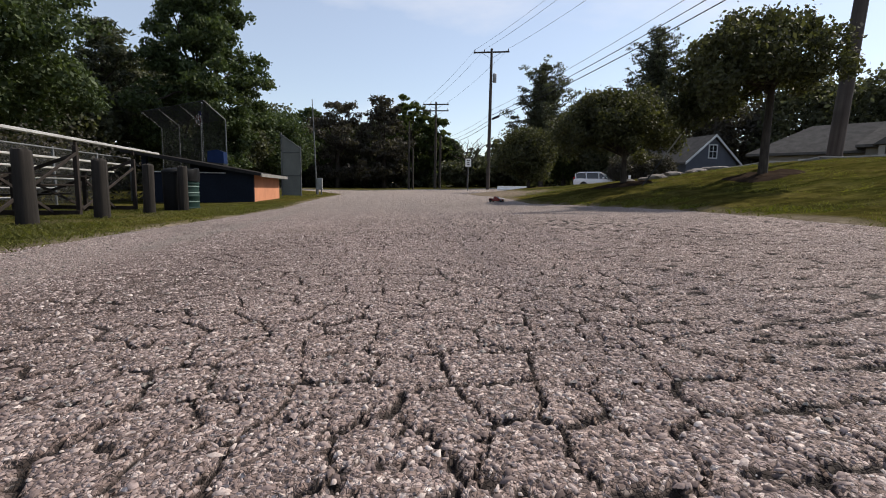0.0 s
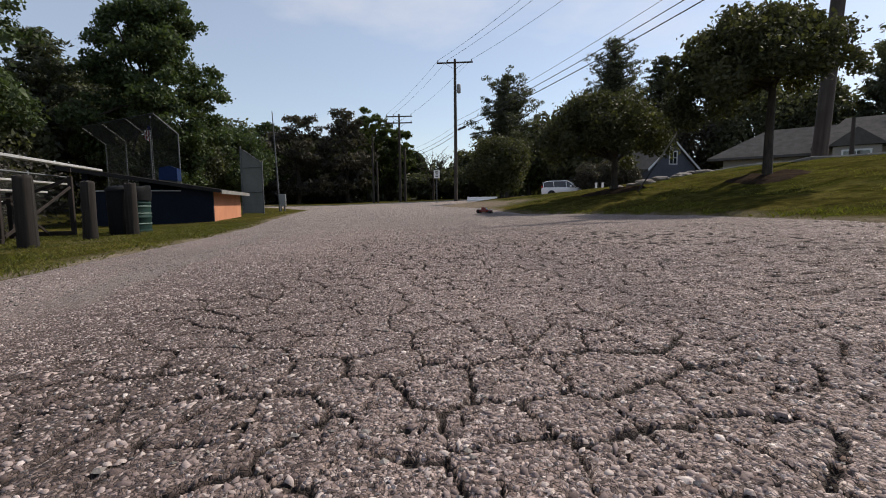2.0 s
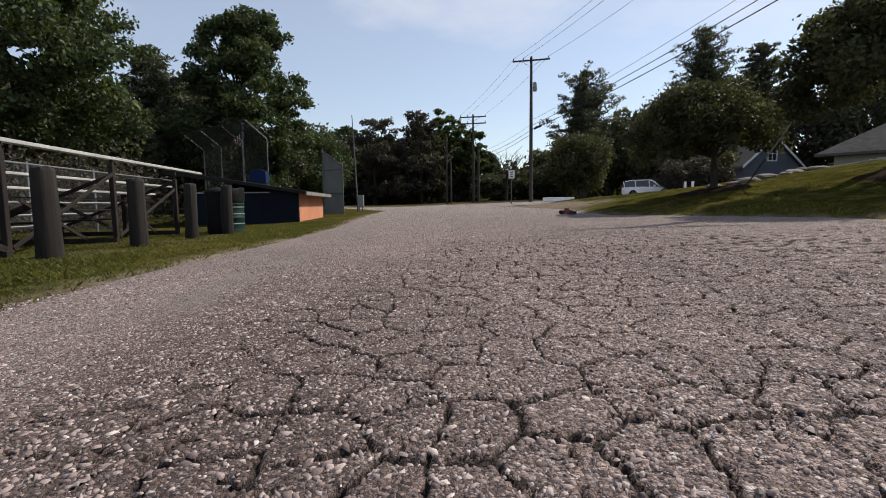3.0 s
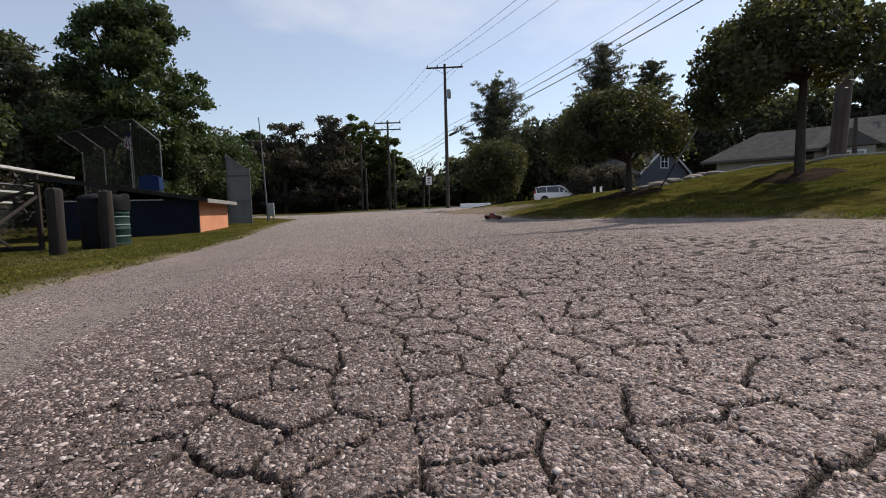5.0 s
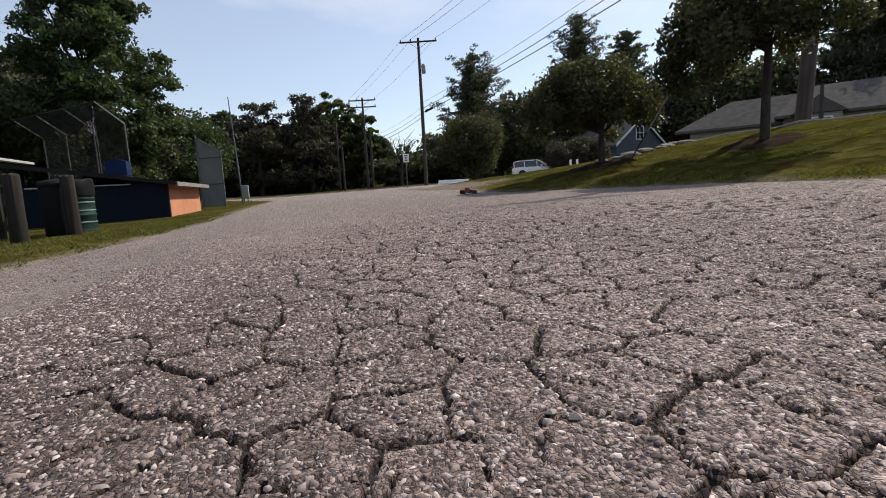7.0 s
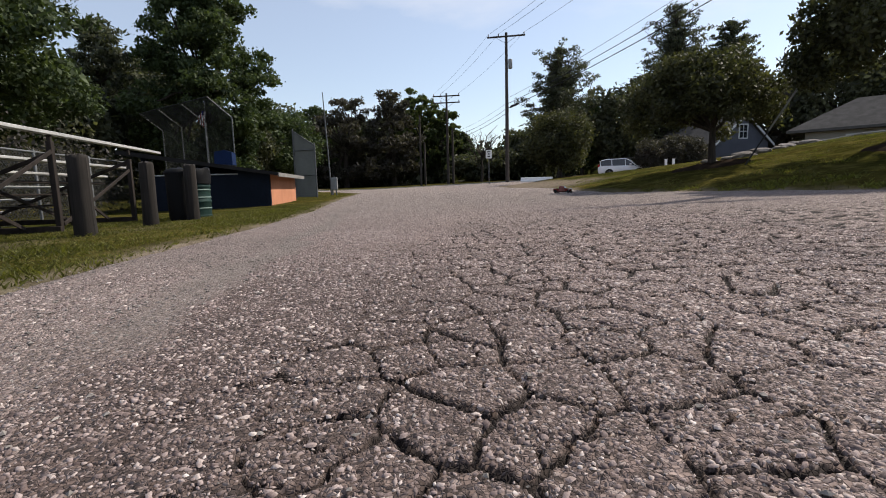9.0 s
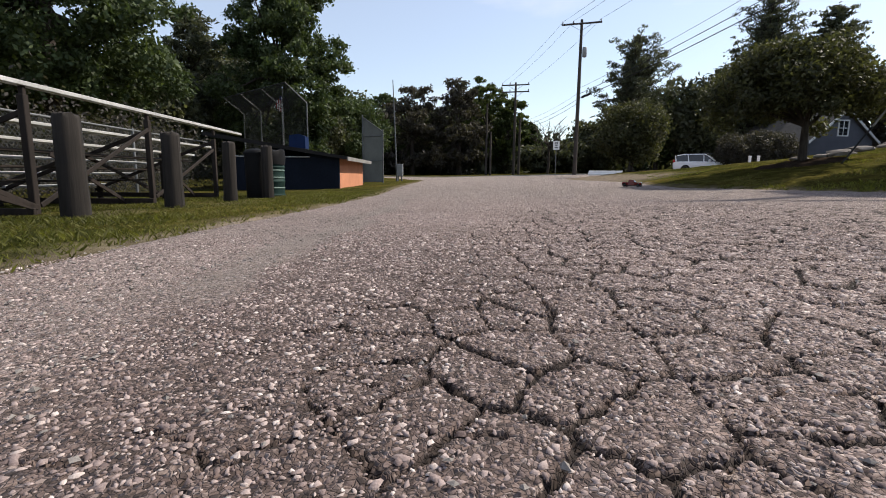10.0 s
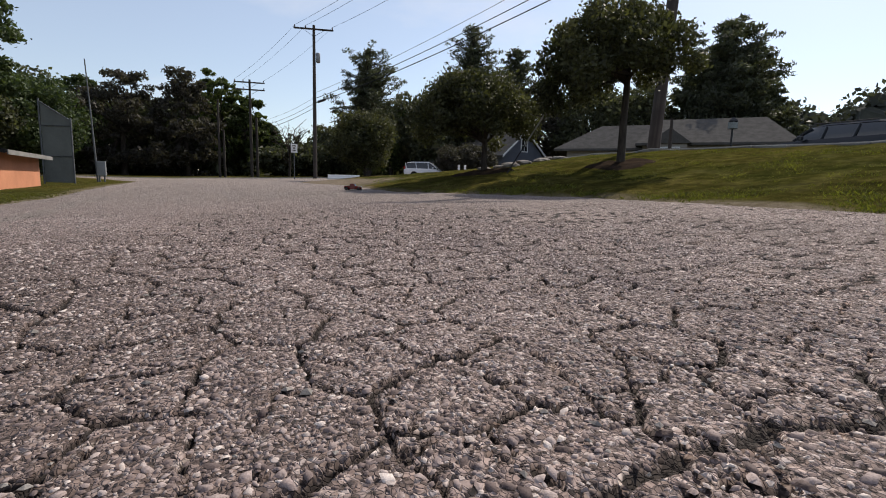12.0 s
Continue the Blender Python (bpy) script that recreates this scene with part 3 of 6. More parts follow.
for x0, x1, y0, y1, step in ((-0.9, 2.3, 0.55, 1.5, 0.0125), (-1.4, 2.4, 1.5, 2.45, 0.0130), (-1.75, 1.6, 2.45, 3.25, 0.0098), (-1.95, 2.4, 3.25, 4.0, 0.0120), (-1.9, 3.0, 4.0, 5.2, 0.0170), (-2.4, -1.75, 2.6, 3.25, 0.0105), (-2.45, -1.95, 3.25, 4.9, 0.0150)):
    px, py = np.meshgrid(np.arange(x0, x1, step), np.arange(y0, y1, step))
    px, py = px.ravel() + step * 0.9 * (rc.rand(px.size) - 0.5), py.ravel() + step * 0.9 * (rc.rand(px.size) - 0.5)
    ok = (cracks_at(px, py, 1.1 + 0.5 * smooth01(3.0, 3.8, py)) < 0.05) & (vnoise(px, py, 26, 3) + 0.5 * vnoise(px, py, 70, 5) + 0.35 * rc.rand(px.size) > 0.52 + 0.16 * smooth01(-0.9, 0.1, px + 0.5 * (vnoise(px, py, 1.4, 2) - 0.5)))
    ok &= rc.rand(px.size) > 1.05 * dust_at(px, py)[1] + 0.75 * dust_at(px, py)[0]
    ok &= rc.rand(px.size) > np.maximum(smooth01(4.2, 5.2, py), smooth01(x1 - 0.7, x1, px) * (x1 > 0))
    PEB.append(np.stack([px, py, np.full(px.size, step)], -1)[ok])
PEB = np.concatenate(PEB)
chx, chy, n = PEB[:, 0], PEB[:, 1], len(PEB)
ch_r = PEB[:, 2] * (0.21 + 0.42 * rc.rand(n) ** 3.6)
ring = np.array([(1, 0), (0, 1), (-1, 0), (0, -1)], dtype=float)
foot = ring[None] * (0.85 + 0.45 * rc.rand(n, 4, 1)) + 0.20 * rc.randn(n, 4, 2)
lid = foot * (0.5 + 0.3 * rc.rand(n, 1, 1)) + 0.10 * rc.randn(n, 4, 2)
q = np.concatenate([np.concatenate([foot, np.full((n, 4, 1), -0.45)], -1), np.concatenate([lid, 0.16 + 0.14 * rc.rand(n, 4, 1)], -1)], 1)
q *= ch_r[:, None, None] * np.stack([1.25 + 0.3 * rc.rand(n), 0.75 + 0.3 * rc.rand(n), 0.8 + 0.5 * rc.rand(n)], -1)[:, None, :]
tx, ty, tw = 0.17 * rc.randn(n, 1), 0.17 * rc.randn(n, 1), rc.rand(n, 1) * 6.283
q[..., 2] += q[..., 0] * tx + q[..., 1] * ty
qx = q[..., 0] * np.cos(tw) - q[..., 1] * np.sin(tw)
qy = q[..., 0] * np.sin(tw) + q[..., 1] * np.cos(tw)
qz = q[..., 2] + (road_height(chx, chy) + swell(chx, chy) + 0.0012 * rc.rand(n))[:, None]
qv = np.stack([qx + chx[:, None], qy + chy[:, None], qz], -1).reshape(-1, 3)
of = np.array([(0, 1, 5, 4), (1, 2, 6, 5), (2, 3, 7, 6), (3, 0, 4, 7), (4, 5, 6, 7)])
qf = (np.arange(n)[:, None, None] * 8 + of[None]).reshape(-1, 4)
me = bpy.data.meshes.new("road_pebbles")
me.vertices.add(len(qv))
me.vertices.foreach_set("co", np.ascontiguousarray(qv, dtype=np.float32).ravel())
me.loops.add(qf.size)
me.loops.foreach_set("vertex_index", qf.astype(np.int32).ravel())
me.polygons.add(len(qf))
me.polygons.foreach_set("loop_start", np.arange(0, qf.size, 4, dtype=np.int32))
me.update(calc_edges=True)
me.polygons.foreach_set("use_smooth", np.ones(len(qf), dtype=bool))
me.materials.append(M_CHIP)
tagged(new("road_pebbles", me), "worn pale pebbles standing out of the old asphalt", "stone chips", kind="stuff")

sx, sy = np.linspace(0, STREET_W, 24), spaced((-80, 0, 4, 1), (0, 48, 0.6, 0.6))
SU, SY = np.meshgrid(sx, sy)
SX = SU + street_x0(SY)
me = grid_mesh("street", np.stack([SX, SY, street_height(SY) + 0.06 - 0.012 * np.abs(SU - STREET_W / 2)], -1), M_STREET)
give(me, "dust", np.full(SX.size, 0.35))
give(me, "crack", np.zeros(SX.size))
give(me, "binder", np.zeros(SX.size))
street = tagged(new("street", me), "grey asphalt street on top of the grass bank", "street", kind="structure")


def kerb(name, pts, label, uneven=0.0):
    rk, sh = np.random.RandomState(4), Shape()
    lift = [Vector((uneven * rk.randn(), 0, uneven * rk.randn())) for _ in pts]
    for k in range(len(pts) - 1):
        a, b = Vector(pts[k]) + lift[k], Vector(pts[k + 1]) + lift[k + 1]
        sh.beam(a - Vector((0, 0, 0.06)), b - Vector((0, 0, 0.06)), 0.16 + 2 * uneven * rk.rand(), 0.2, 0.03)
    ob = new(name, sh.mesh(name, M_CURB))
    return tagged(ob, label, "kerb", kind="structure")


kerb("kerb_street", [(float(street_x0(y)) - 0.05, y, float(street_height(y)) + 0.0) for y in np.arange(-20, 33, 0.8)], "low pale uneven stone kerb along the street", 0.022)
kerb("kerb_junction", [(x, 48.1, ground_at(x, 48.1) + 0.02) for x in range(-22, 19, 2)], "low pale concrete kerb across the far junction")


# ---- grass and loose stones ----
def blades(rng, x, y, h, w, z=None):
    n = len(x)
    z = height(x, y) if z is None else z
    a = rng.rand(n) * 2 * np.pi
    lean = (rng.rand(n, 2) - 0.5) * h[:, None] * 2.0
    dx, dy = np.cos(a) * w / 2, np.sin(a) * w / 2
    base = np.stack([x, y, z - 0.015], -1)
    side = np.stack([dx, dy, 0 * dx], -1)
    mid = base + np.stack([lean[:, 0] * 0.35, lean[:, 1] * 0.35, h * 0.6], -1)
    tip = base + np.stack([lean[:, 0], lean[:, 1], h], -1)
    return np.stack([base - side, base + side, mid + side * 0.7, tip], 1)


rng = np.random.RandomState(11)


def lawn(name, n, xr, yr, keep, hr, w, mat, label):
    x, y = xr[0] + rng.rand(n) * (xr[1] - xr[0]), yr[0] + rng.rand(n) ** 1.35 * (yr[1] - yr[0])
    ok = keep(x, y)
    x, y = x[ok], y[ok]
    h = hr[0] + (hr[1] - hr[0]) * rng.rand(len(x)) * (0.4 + vnoise(x, y, 1.5, 2))
    ob = new(name, quads_mesh(name, blades(rng, x, y, h, w * (0.7 + 0.6 * rng.rand(len(x)))), mat))
    return tagged(ob, label, "grass", kind="stuff")


def left_keep(x, y):
    return x < edge_left(y) - 0.02 - 0.35 * vnoise(x, y, 3, 1) * rng.rand(len(x))


def right_keep(x, y):
    return (x > edge_right(y) + 0.03 + 0.1 * rng.rand(len(x)) + 1.7 * smooth01(17.5, 20.5, y)) & (x < street_x0(y) - 0.15)


lawn("grass_verge", 82000, (-9, -2.2), (2.5, 14), left_keep, (0.016, 0.060), 0.009, L_GRASS, "short green verge grass round the posts and bleachers")
lawn("grass_verge_far", 26000, (-16, -3.2), (12, 34), left_keep, (0.015, 0.045), 0.014, L_GRASS, "short green grass beside the dugout")
lawn("dry_grass", 16000, (-9, -2.2), (2.5, 16), left_keep, (0.012, 0.035), 0.008, L_GRASSDRY, "dry yellowed grass tufts in the verge")
lawn("grass_bank", 66000, (1.1, 10.6), (2.5, 22), right_keep, (0.010, 0.028), 0.012, L_GRASS, "sunlit green grass on the roadside bank")
lawn("dry_grass_bank", 36000, (1.1, 10.6), (2.5, 24), right_keep, (0.008, 0.026), 0.012, L_GRASSDRY, "dry yellowed grass on the roadside bank")

def tuft_keep(x, y):
    return right_keep(x, y) & (vnoise(x, y, 2.6, 8) + 0.25 * vnoise(x, y, 9, 3) > 0.66)


lawn("bank_tufts", 60000, (1.1, 10.6), (3.5, 20), tuft_keep, (0.018, 0.050), 0.010, L_TUFT, "yellow-green taller grass tufts on the bank")

def edge_keep(x, y):
    off = x - edge_right(y)
    return (off > 0.05) & (off < 0.25 + 0.9 * vnoise(x, y, 1.1, 2)) & (vnoise(x, y, 3.1, 7) > 0.42)


lawn("edge_clover", 34000, (2.0, 6.2), (3.2, 12.5), edge_keep, (0.02, 0.065), 0.013, L_TUFT, "bright green weeds and clover along the foot of the bank")

n = 11000
px_ = -3.0 + rng.rand(n) ** 0.8 * 4.6
py_ = 0.9 + rng.rand(n) ** 1.4 * 6
ok = (px_ > edge_left(py_) - 0.1) & ((rng.rand(n) < 0.25) | (px_ < -1.2))
px_, py_ = px_[ok], py_[ok]
sh = Shape()
OCTA = np.array([(1, 0, 0), (0, 1, 0), (-1, 0, 0), (0, -1, 0), (0, 0, 0.8), (0, 0, -0.8)], dtype=float)
OF = [(0, 1, 4), (1, 2, 4), (2, 3, 4), (3, 0, 4), (1, 0, 5), (2, 1, 5), (3, 2, 5), (0, 3, 5)]
for x, y in zip(px_, py_):
    r = 0.003 + 0.006 * rng.rand() ** 2
    q = OCTA * (r * (0.7 + 0.6 * rng.rand(3))) * (1, 1, 0.7) + rng.randn(6, 3) * r * 0.12
    t = rng.rand() * 6.28
    q = np.stack([q[:, 0] * np.cos(t) - q[:, 1] * np.sin(t), q[:, 0] * np.sin(t) + q[:, 1] * np.cos(t), q[:, 2]], -1)
    sh.add(q + (x, y, float(road_height(x, y)) + 0.002), OF)
tagged(new("loose_gravel", sh.mesh("loose_gravel", M_STONE)), "pale loose gravel lying on the road shoulder", "gravel", kind="stuff")


# ---- trees ----
def leaf_cards(rng, P, out, size, flat=0.0, slim=0.55):
    n = len(P)
    nrm = rng.randn(n, 3) + out * 0.7 + np.array([0, 0, flat])
    nrm /= np.linalg.norm(nrm, axis=1, keepdims=True)
    a = np.cross(nrm, rng.randn(n, 3))
    a /= np.linalg.norm(a, axis=1, keepdims=True)
    b = np.cross(nrm, a)
    s = size * (0.6 + 0.8 * rng.rand(n))[:, None]
    bend = nrm * s * 0.16
    return np.stack([P - a * s, P - b * s * slim + bend, P + a * s, P + b * s * slim + bend], 1)


def crown_from_lobes(rng, lobes, n, size, flat=0.0, fill=0.55, slim=0.55, stray=0.6):
    L = np.array(lobes, dtype=float)
    area = (L[:, 3] * L[:, 4] * L[:, 5]) ** (2 / 3)
    pick = rng.choice(len(L), n, p=area / area.sum())
    d = rng.randn(n, 3)
    d /= np.linalg.norm(d, axis=1, keepdims=True)
    bump = 0.82 + 0.36 * rng.rand(len(L))[pick] * np.abs(np.sin(d[:, 0] * 5 + pick) * np.cos(d[:, 2] * 4 + pick * 1.7))
    r = (fill + (1 - fill) * rng.rand(n) ** 0.6) * bump * (1 + stray * rng.rand(n) ** 5)
    P = L[pick, :3] + d * r[:, None] * L[pick, 3:]
    return leaf_cards(rng, P, d, size, flat, slim)


def limb(sh, a, b, r0, r1, rng, wob=0.06, n=6, steps=4):
    a, b = Vector(a), Vector(b)
    ln = (b - a).length
    pts, rad = [], []
    for k in range(steps + 1):
        f = k / steps
        p = a.lerp(b, f) + Vector((rng.randn(), rng.randn(), rng.randn())) * wob * ln * f * (1 - f) * 2
        p.z += 0.12 * ln * f * (1 - f)
        pts.append(p)
        rad.append(r0 + (r1 - r0) * f)
    sh.tube(pts, rad, n)


def tree(x, y, lobes, trunk_h, trunk_r, leaves, size, mat, label, limbs=7, lean=(0, 0), flat=0.0, seed=0, fill=0.55, name="tree", group="", sink=0.08, bark=None):
    rng = np.random.RandomState(seed + 100)
    z0 = ground_at(x, y) - sink
    t = thing(name, pose(x, y, z0), label, "tree", group)
    sh = Shape()
    top = Vector((lean[0], lean[1], trunk_h))
    sh.tube([(0, 0, 0), (0.02, 0, 0.05 * trunk_h), (lean[0] * 0.4, lean[1] * 0.4, 0.45 * trunk_h), top], [trunk_r * 1.5, trunk_r * 1.08, trunk_r * 0.9, trunk_r * 0.7], 10)
    order = sorted(lobes, key=lambda q: -q[3])[:limbs]
    for q in order:
        limb(sh, top * (0.82 + 0.18 * rng.rand()), Vector(q[:3]), trunk_r * (0.55 if limbs < 15 else 0.3), trunk_r * 0.1, rng)
    part("trunk", sh, bark or M_BARK, t, "grey-brown bark trunk and limbs", True)
    part("crown", quads_mesh("crown", crown_from_lobes(rng, lobes, leaves, size, flat, fill), mat), None, t)
    return t


def round_lobes(rng, cz, rx, rz, n, small=0.42, low=-1.0, core=0.62):
    """Lobes that fill an uneven ball."""
    out = [(0, 0, cz, rx * core, rx * core, rz * core)]
    for k in range(n):
        w = k * 2.399 + rng.rand() * 0.5
        h = low + (0.96 - low) * ((k + 0.5) / n)
        ring = math.sqrt(max(0.0, 1 - h * h))
        f = 0.52 + 0.30 * rng.rand()
        s = small * (0.75 + 0.5 * rng.rand())
        out.append((rx * f * ring * math.cos(w), rx * f * ring * math.sin(w), cz + rz * f * h, rx * s, rx * s, rz * s * 0.85))
    return out


def bough_lobes(rng, h, c0, r, boughs, subs=7):
    """Lobes gathered in drooping boughs round a trunk, with gaps of sky between them."""
    out = []
    for k in range(boughs):
        f = (k + 0.5) / boughs
        env = r * (0.20 + 0.82 * math.sin(math.pi * min(1.0, 0.26 + 0.70 * f)) ** 0.9)
        w = k * 2.399 + 0.7 * rng.rand()
        d = env * (0.22 + 0.68 * rng.rand() ** 0.8)
        bx_, by_, bz_ = d * math.cos(w), d * math.sin(w), c0 + (h - c0) * (0.05 + 0.86 * f) + 0.1 * r * rng.randn()
        s_ = r * (0.20 + 0.12 * rng.rand())
        for q in range(subs):
            v = rng.randn(3)
            v /= np.linalg.norm(v)
            e = s_ * (0.55 + 0.55 * rng.rand())
            rad = s_ * (0.40 + 0.24 * rng.rand())
            out.append((bx_ + e * v[0] * 1.15, by_ + e * v[1] * 1.15, bz_ + 0.6 * e * v[2] - 0.10 * e, rad, rad, rad * 0.68))
    return out


def maple(x, y, h, r, mat, label, leaves, size, seed, low, boughs, wide=1.0):
    rng = np.random.RandomState(seed)
    c0 = low * h
    return tree(x, y, bough_lobes(rng, h, c0, r * wide, boughs), c0 + 0.45 * (h - c0), 0.022 * h + 0.06, leaves, size, mat, label, 26, seed=seed, fill=0.2)


def broadleaf(x, y, h, r, mat, label, leaves=7000, size=0.3, seed=0, low=0.2, n=22, small=0.42, group="", trunk=None, core=0.62, fill=0.55):
    rng = np.random.RandomState(seed)
    c0 = low * h
    lobes = round_lobes(rng, (h + c0) / 2, r, (h - c0) / 2, n, small, core=core)
    return tree(x, y, lobes, c0 + 0.3 * (h - c0), trunk or 0.022 * h + 0.05, leaves, size, mat, label, 8, seed=seed, group=group, fill=fill)


def pine(x, y, h, r, mat, label, leaves=7000, size=0.3, seed=0, low=0.2, group="", sharp=1.0, dense=0.0):
    rng = np.random.RandomState(seed)
    z0 = ground_at(x, y) - 0.1
    t = thing("pine_tree", pose(x, y, z0), label, "tree", group)
    sh = Shape()
    sh.tube([(0, 0, 0), (0.1, 0.05, h * 0.5), (0, 0, h * 0.97)], [0.02 * h, 0.013 * h, 0.02], 8)
    lobes = []
    tiers = int(9 + h * 0.6)
    for k in range(tiers):
        f = k / (tiers - 1)
        z = h * (low + (0.95 - low) * f)
        rr = r * ((1 - f) ** (0.85 * sharp) * 0.94 + 0.06) * (0.66 + 0.34 * min(1.0, f / 0.25))
        m = 6 if f < 0.75 else 4
        if dense and f < 0.85:
            lobes += [(0.45 * dense * rr * math.cos(k + q), 0.45 * dense * rr * math.sin(k + q), z, dense * rr * 0.55, dense * rr * 0.55, 0.07 * h) for q in (0, 2.1, 4.2)]
        for b in range(m):
            w = rng.rand() * 1.1 + b * 2 * math.pi / m + k * 1.3
            ln = rr * (0.62 + 0.50 * rng.rand())
            rise = 0.05 + 0.55 * f + 0.16 * rng.randn()
            foot = Vector((0, 0, z - 0.08 * ln))
            end = Vector((math.cos(w) * ln, math.sin(w) * ln, z + rise * ln))
            bend = foot.lerp(end, 0.55) - Vector((0, 0, 0.12 * ln))
            sh.tube([foot, bend, end], [0.005 * h, 0.003 * h, 0.01], 5)
            for s_ in (0.3, 0.55, 0.78, 1.0):
                p = foot * (1 - s_) ** 2 + bend * (2 * s_ * (1 - s_)) + end * s_ ** 2
                pad = (0.115 + 0.105 * rng.rand()) * r * (1.1 - 0.5 * f)
                lobes.append((p.x + 0.25 * pad * rng.randn(), p.y + 0.25 * pad * rng.randn(), p.z + 0.3 * pad * rng.rand(), pad, pad, pad * (0.26 + 0.16 * rng.rand())))
    lobes.append((0, 0, h * 0.97, 0.05 * r, 0.05 * r, 0.035 * h))
    part("trunk", sh, M_BARK, t, "dark trunk with whorled branches", True)
    part("crown", quads_mesh("crown", crown_from_lobes(rng, lobes, int(leaves * 1.8), size * 0.74, 0.3, 0.15, 0.28, 0.5), mat), None, t)
    return t


def at_bearing(deg, dist, eye=(-0.3, 2.15)):
    """A point of the plan by bearing to the right of the road's line and distance from the camera's resting place."""
    return eye[0] + dist * math.sin(radians(deg)), eye[1] + dist * math.cos(radians(deg))


def umbrella_lobes(rng, z_low, z_top, r, n, cx=0.0, cy=0.0):
    """Lobes of a low dome with drooping rim, as pruned ornamental trees have."""
    out = []
    for k in range(n):
        f = math.sqrt((k + 0.5) / n)
        w = k * 2.399
        zz = z_low + (z_top - z_low) * (math.sqrt(max(0, 1 - f * f)) * 0.80 + 0.02)
        s = 0.20 * (0.6 + 0.7 * rng.rand())
        out.append((cx + r * 0.86 * f * math.cos(w), cy + r * 0.86 * f * math.sin(w), zz, r * s, r * s, (z_top - z_low) * s * 0.85))
        if f < 0.8:
            out.append((cx + r * 0.75 * f * math.cos(w + 1), cy + r * 0.75 * f * math.sin(w + 1), z_low + (zz - z_low) * 0.5, r * s * 0.9, r * s * 0.9, (z_top - z_low) * s * 0.7))
    return out


rt = np.random.RandomState(5)
tree(7.55, 11.3, umbrella_lobes(rt, 1.6, 3.75, 2.0, 34, -0.22, 0.1) + [(-1.25 - 0.07 * k + 0.25 * (k % 3), 0.9 + 0.5 * math.sin(k * 2.2), 1.45 + 0.11 * k, 0.38, 0.38, 0.26) for k in range(6)], 2.25, 0.092, 27000, 0.049, L_ORN, "umbrella-shaped ornamental tree with dark dense crown on the grass bank", 11, (0.05, 0), seed=1, fill=0.35, name="ornamental_tree", group="trees on the bank")
tree(5.55, 14.5, umbrella_lobes(rt, 0.75, 2.95, 1.95, 38, -0.25, 0.1), 1.05, 0.09, 34000, 0.045, L_ORN, "low dense ornamental tree with dark drooping crown on the grass bank", 10, (0, 0), seed=2, fill=0.3, name="ornamental_tree", group="trees on the bank")
tree(4.9, 29.5, round_lobes(rt, 2.2, 1.95, 1.7, 30, 0.38), 0.8, 0.1, 24000, 0.07, L_ORN, "round clipped ornamental tree beside the junction", 8, seed=3, fill=0.3, name="ornamental_tree", group="trees on the bank")

maple(*at_bearing(-48.2, 26), 13.4, 5.1, L_MAPLE, "large full maple tree behind the bleachers", 74000, 0.108, 21, 0.22, 76)
maple(*at_bearing(-27.9, 38), 15.2, 4.5, L_MAPLE, "tall maple tree with uneven crown behind the backstop", 66000, 0.128, 29, 0.08, 74)
pine(*at_bearing(-37, 42), 12.4, 5.4, L_PINE, "dark conifer between the two maples", 15000, 0.28, 23, 0.04, sharp=0.9)
broadleaf(*at_bearing(-49.5, 35), 9.5, 5.0, L_DARK, "dark tree behind the large maple", 14000, 0.2, 81, 0.03, 34, 0.3)
broadleaf(*at_bearing(-40.5, 37), 7.2, 3.8, L_DARK, "dark tree behind the large maple", 12000, 0.18, 82, 0.03, 34, 0.3)
broadleaf(*at_bearing(-33, 48), 12.5, 4.5, L_DARK, "dark tree behind the ball field", 17000, 0.2, 24, 0.05)
broadleaf(*at_bearing(-58, 30), 8.6, 4.6, L_DARK, "dark tree beyond the bleachers", 12000, 0.28, 25, 0.03)
broadleaf(*at_bearing(-67, 26), 9.5, 5.0, L_MAPLE, "maple tree beyond the bleachers", 12000, 0.28, 26, 0.05)
broadleaf(*at_bearing(-21, 52), 8.8, 4.6, L_MAPLE, "green tree beyond the ball field", 22000, 0.14, 27, 0.05, 40, 0.26)
broadleaf(*at_bearing(-25, 50), 8.0, 4.6, L_DARK, "dark tree beyond the ball field", 22000, 0.14, 28, 0.05, 40, 0.26)
for k, (b, d, h, r, mt, lb) in enumerate((
        (1.3, 60, 3.7, 3.4, L_DARK, "low dark tree by the junction"), (4.4, 60, 4.5, 3.6, L_DARK, "low dark tree by the junction"),
        (7.6, 62, 7.0, 4.0, L_DARK, "dark tree by the street"), (13.4, 58, 9.6, 4.4, L_MAPLE, "green tree beyond the street"),
        (16.8, 56, 10.5, 4.6, L_DARK, "dark tree beyond the street"), (21, 60, 11.5, 5.0, L_DARK, "dark tree beyond the street"),
        # backlit trees behind the houses: their shade is put into purple leaf colour
        (26, 66, 12.5, 5.5, L_PURPLE, "dark tree behind the blue house"), (31, 62, 11.0, 5.0, L_PURPLE, "dark tree behind the houses"),
        (36, 58, 12.6, 4.8, L_DARK, "dark tree behind the houses"), (40.5, 60, 12.2, 4.6, L_DARK, "dark tree behind the houses"),
        (-22, 70, 12, 5.5, L_DARK, "dark tree in the wood edge"), (-41, 52, 12, 5.5, L_DARK, "dark tree in the wood edge"),
        (-48, 46, 11, 5.5, L_DARK, "dark tree in the wood edge"), (-53, 44, 11, 5.5, L_DARK, "dark tree in the wood edge"))):
    broadleaf(*at_bearing(b, d), h, r, mt, lb, 9500, 0.225, 40 + k, 0.02, 46, 0.24, "trees of the wood edge")
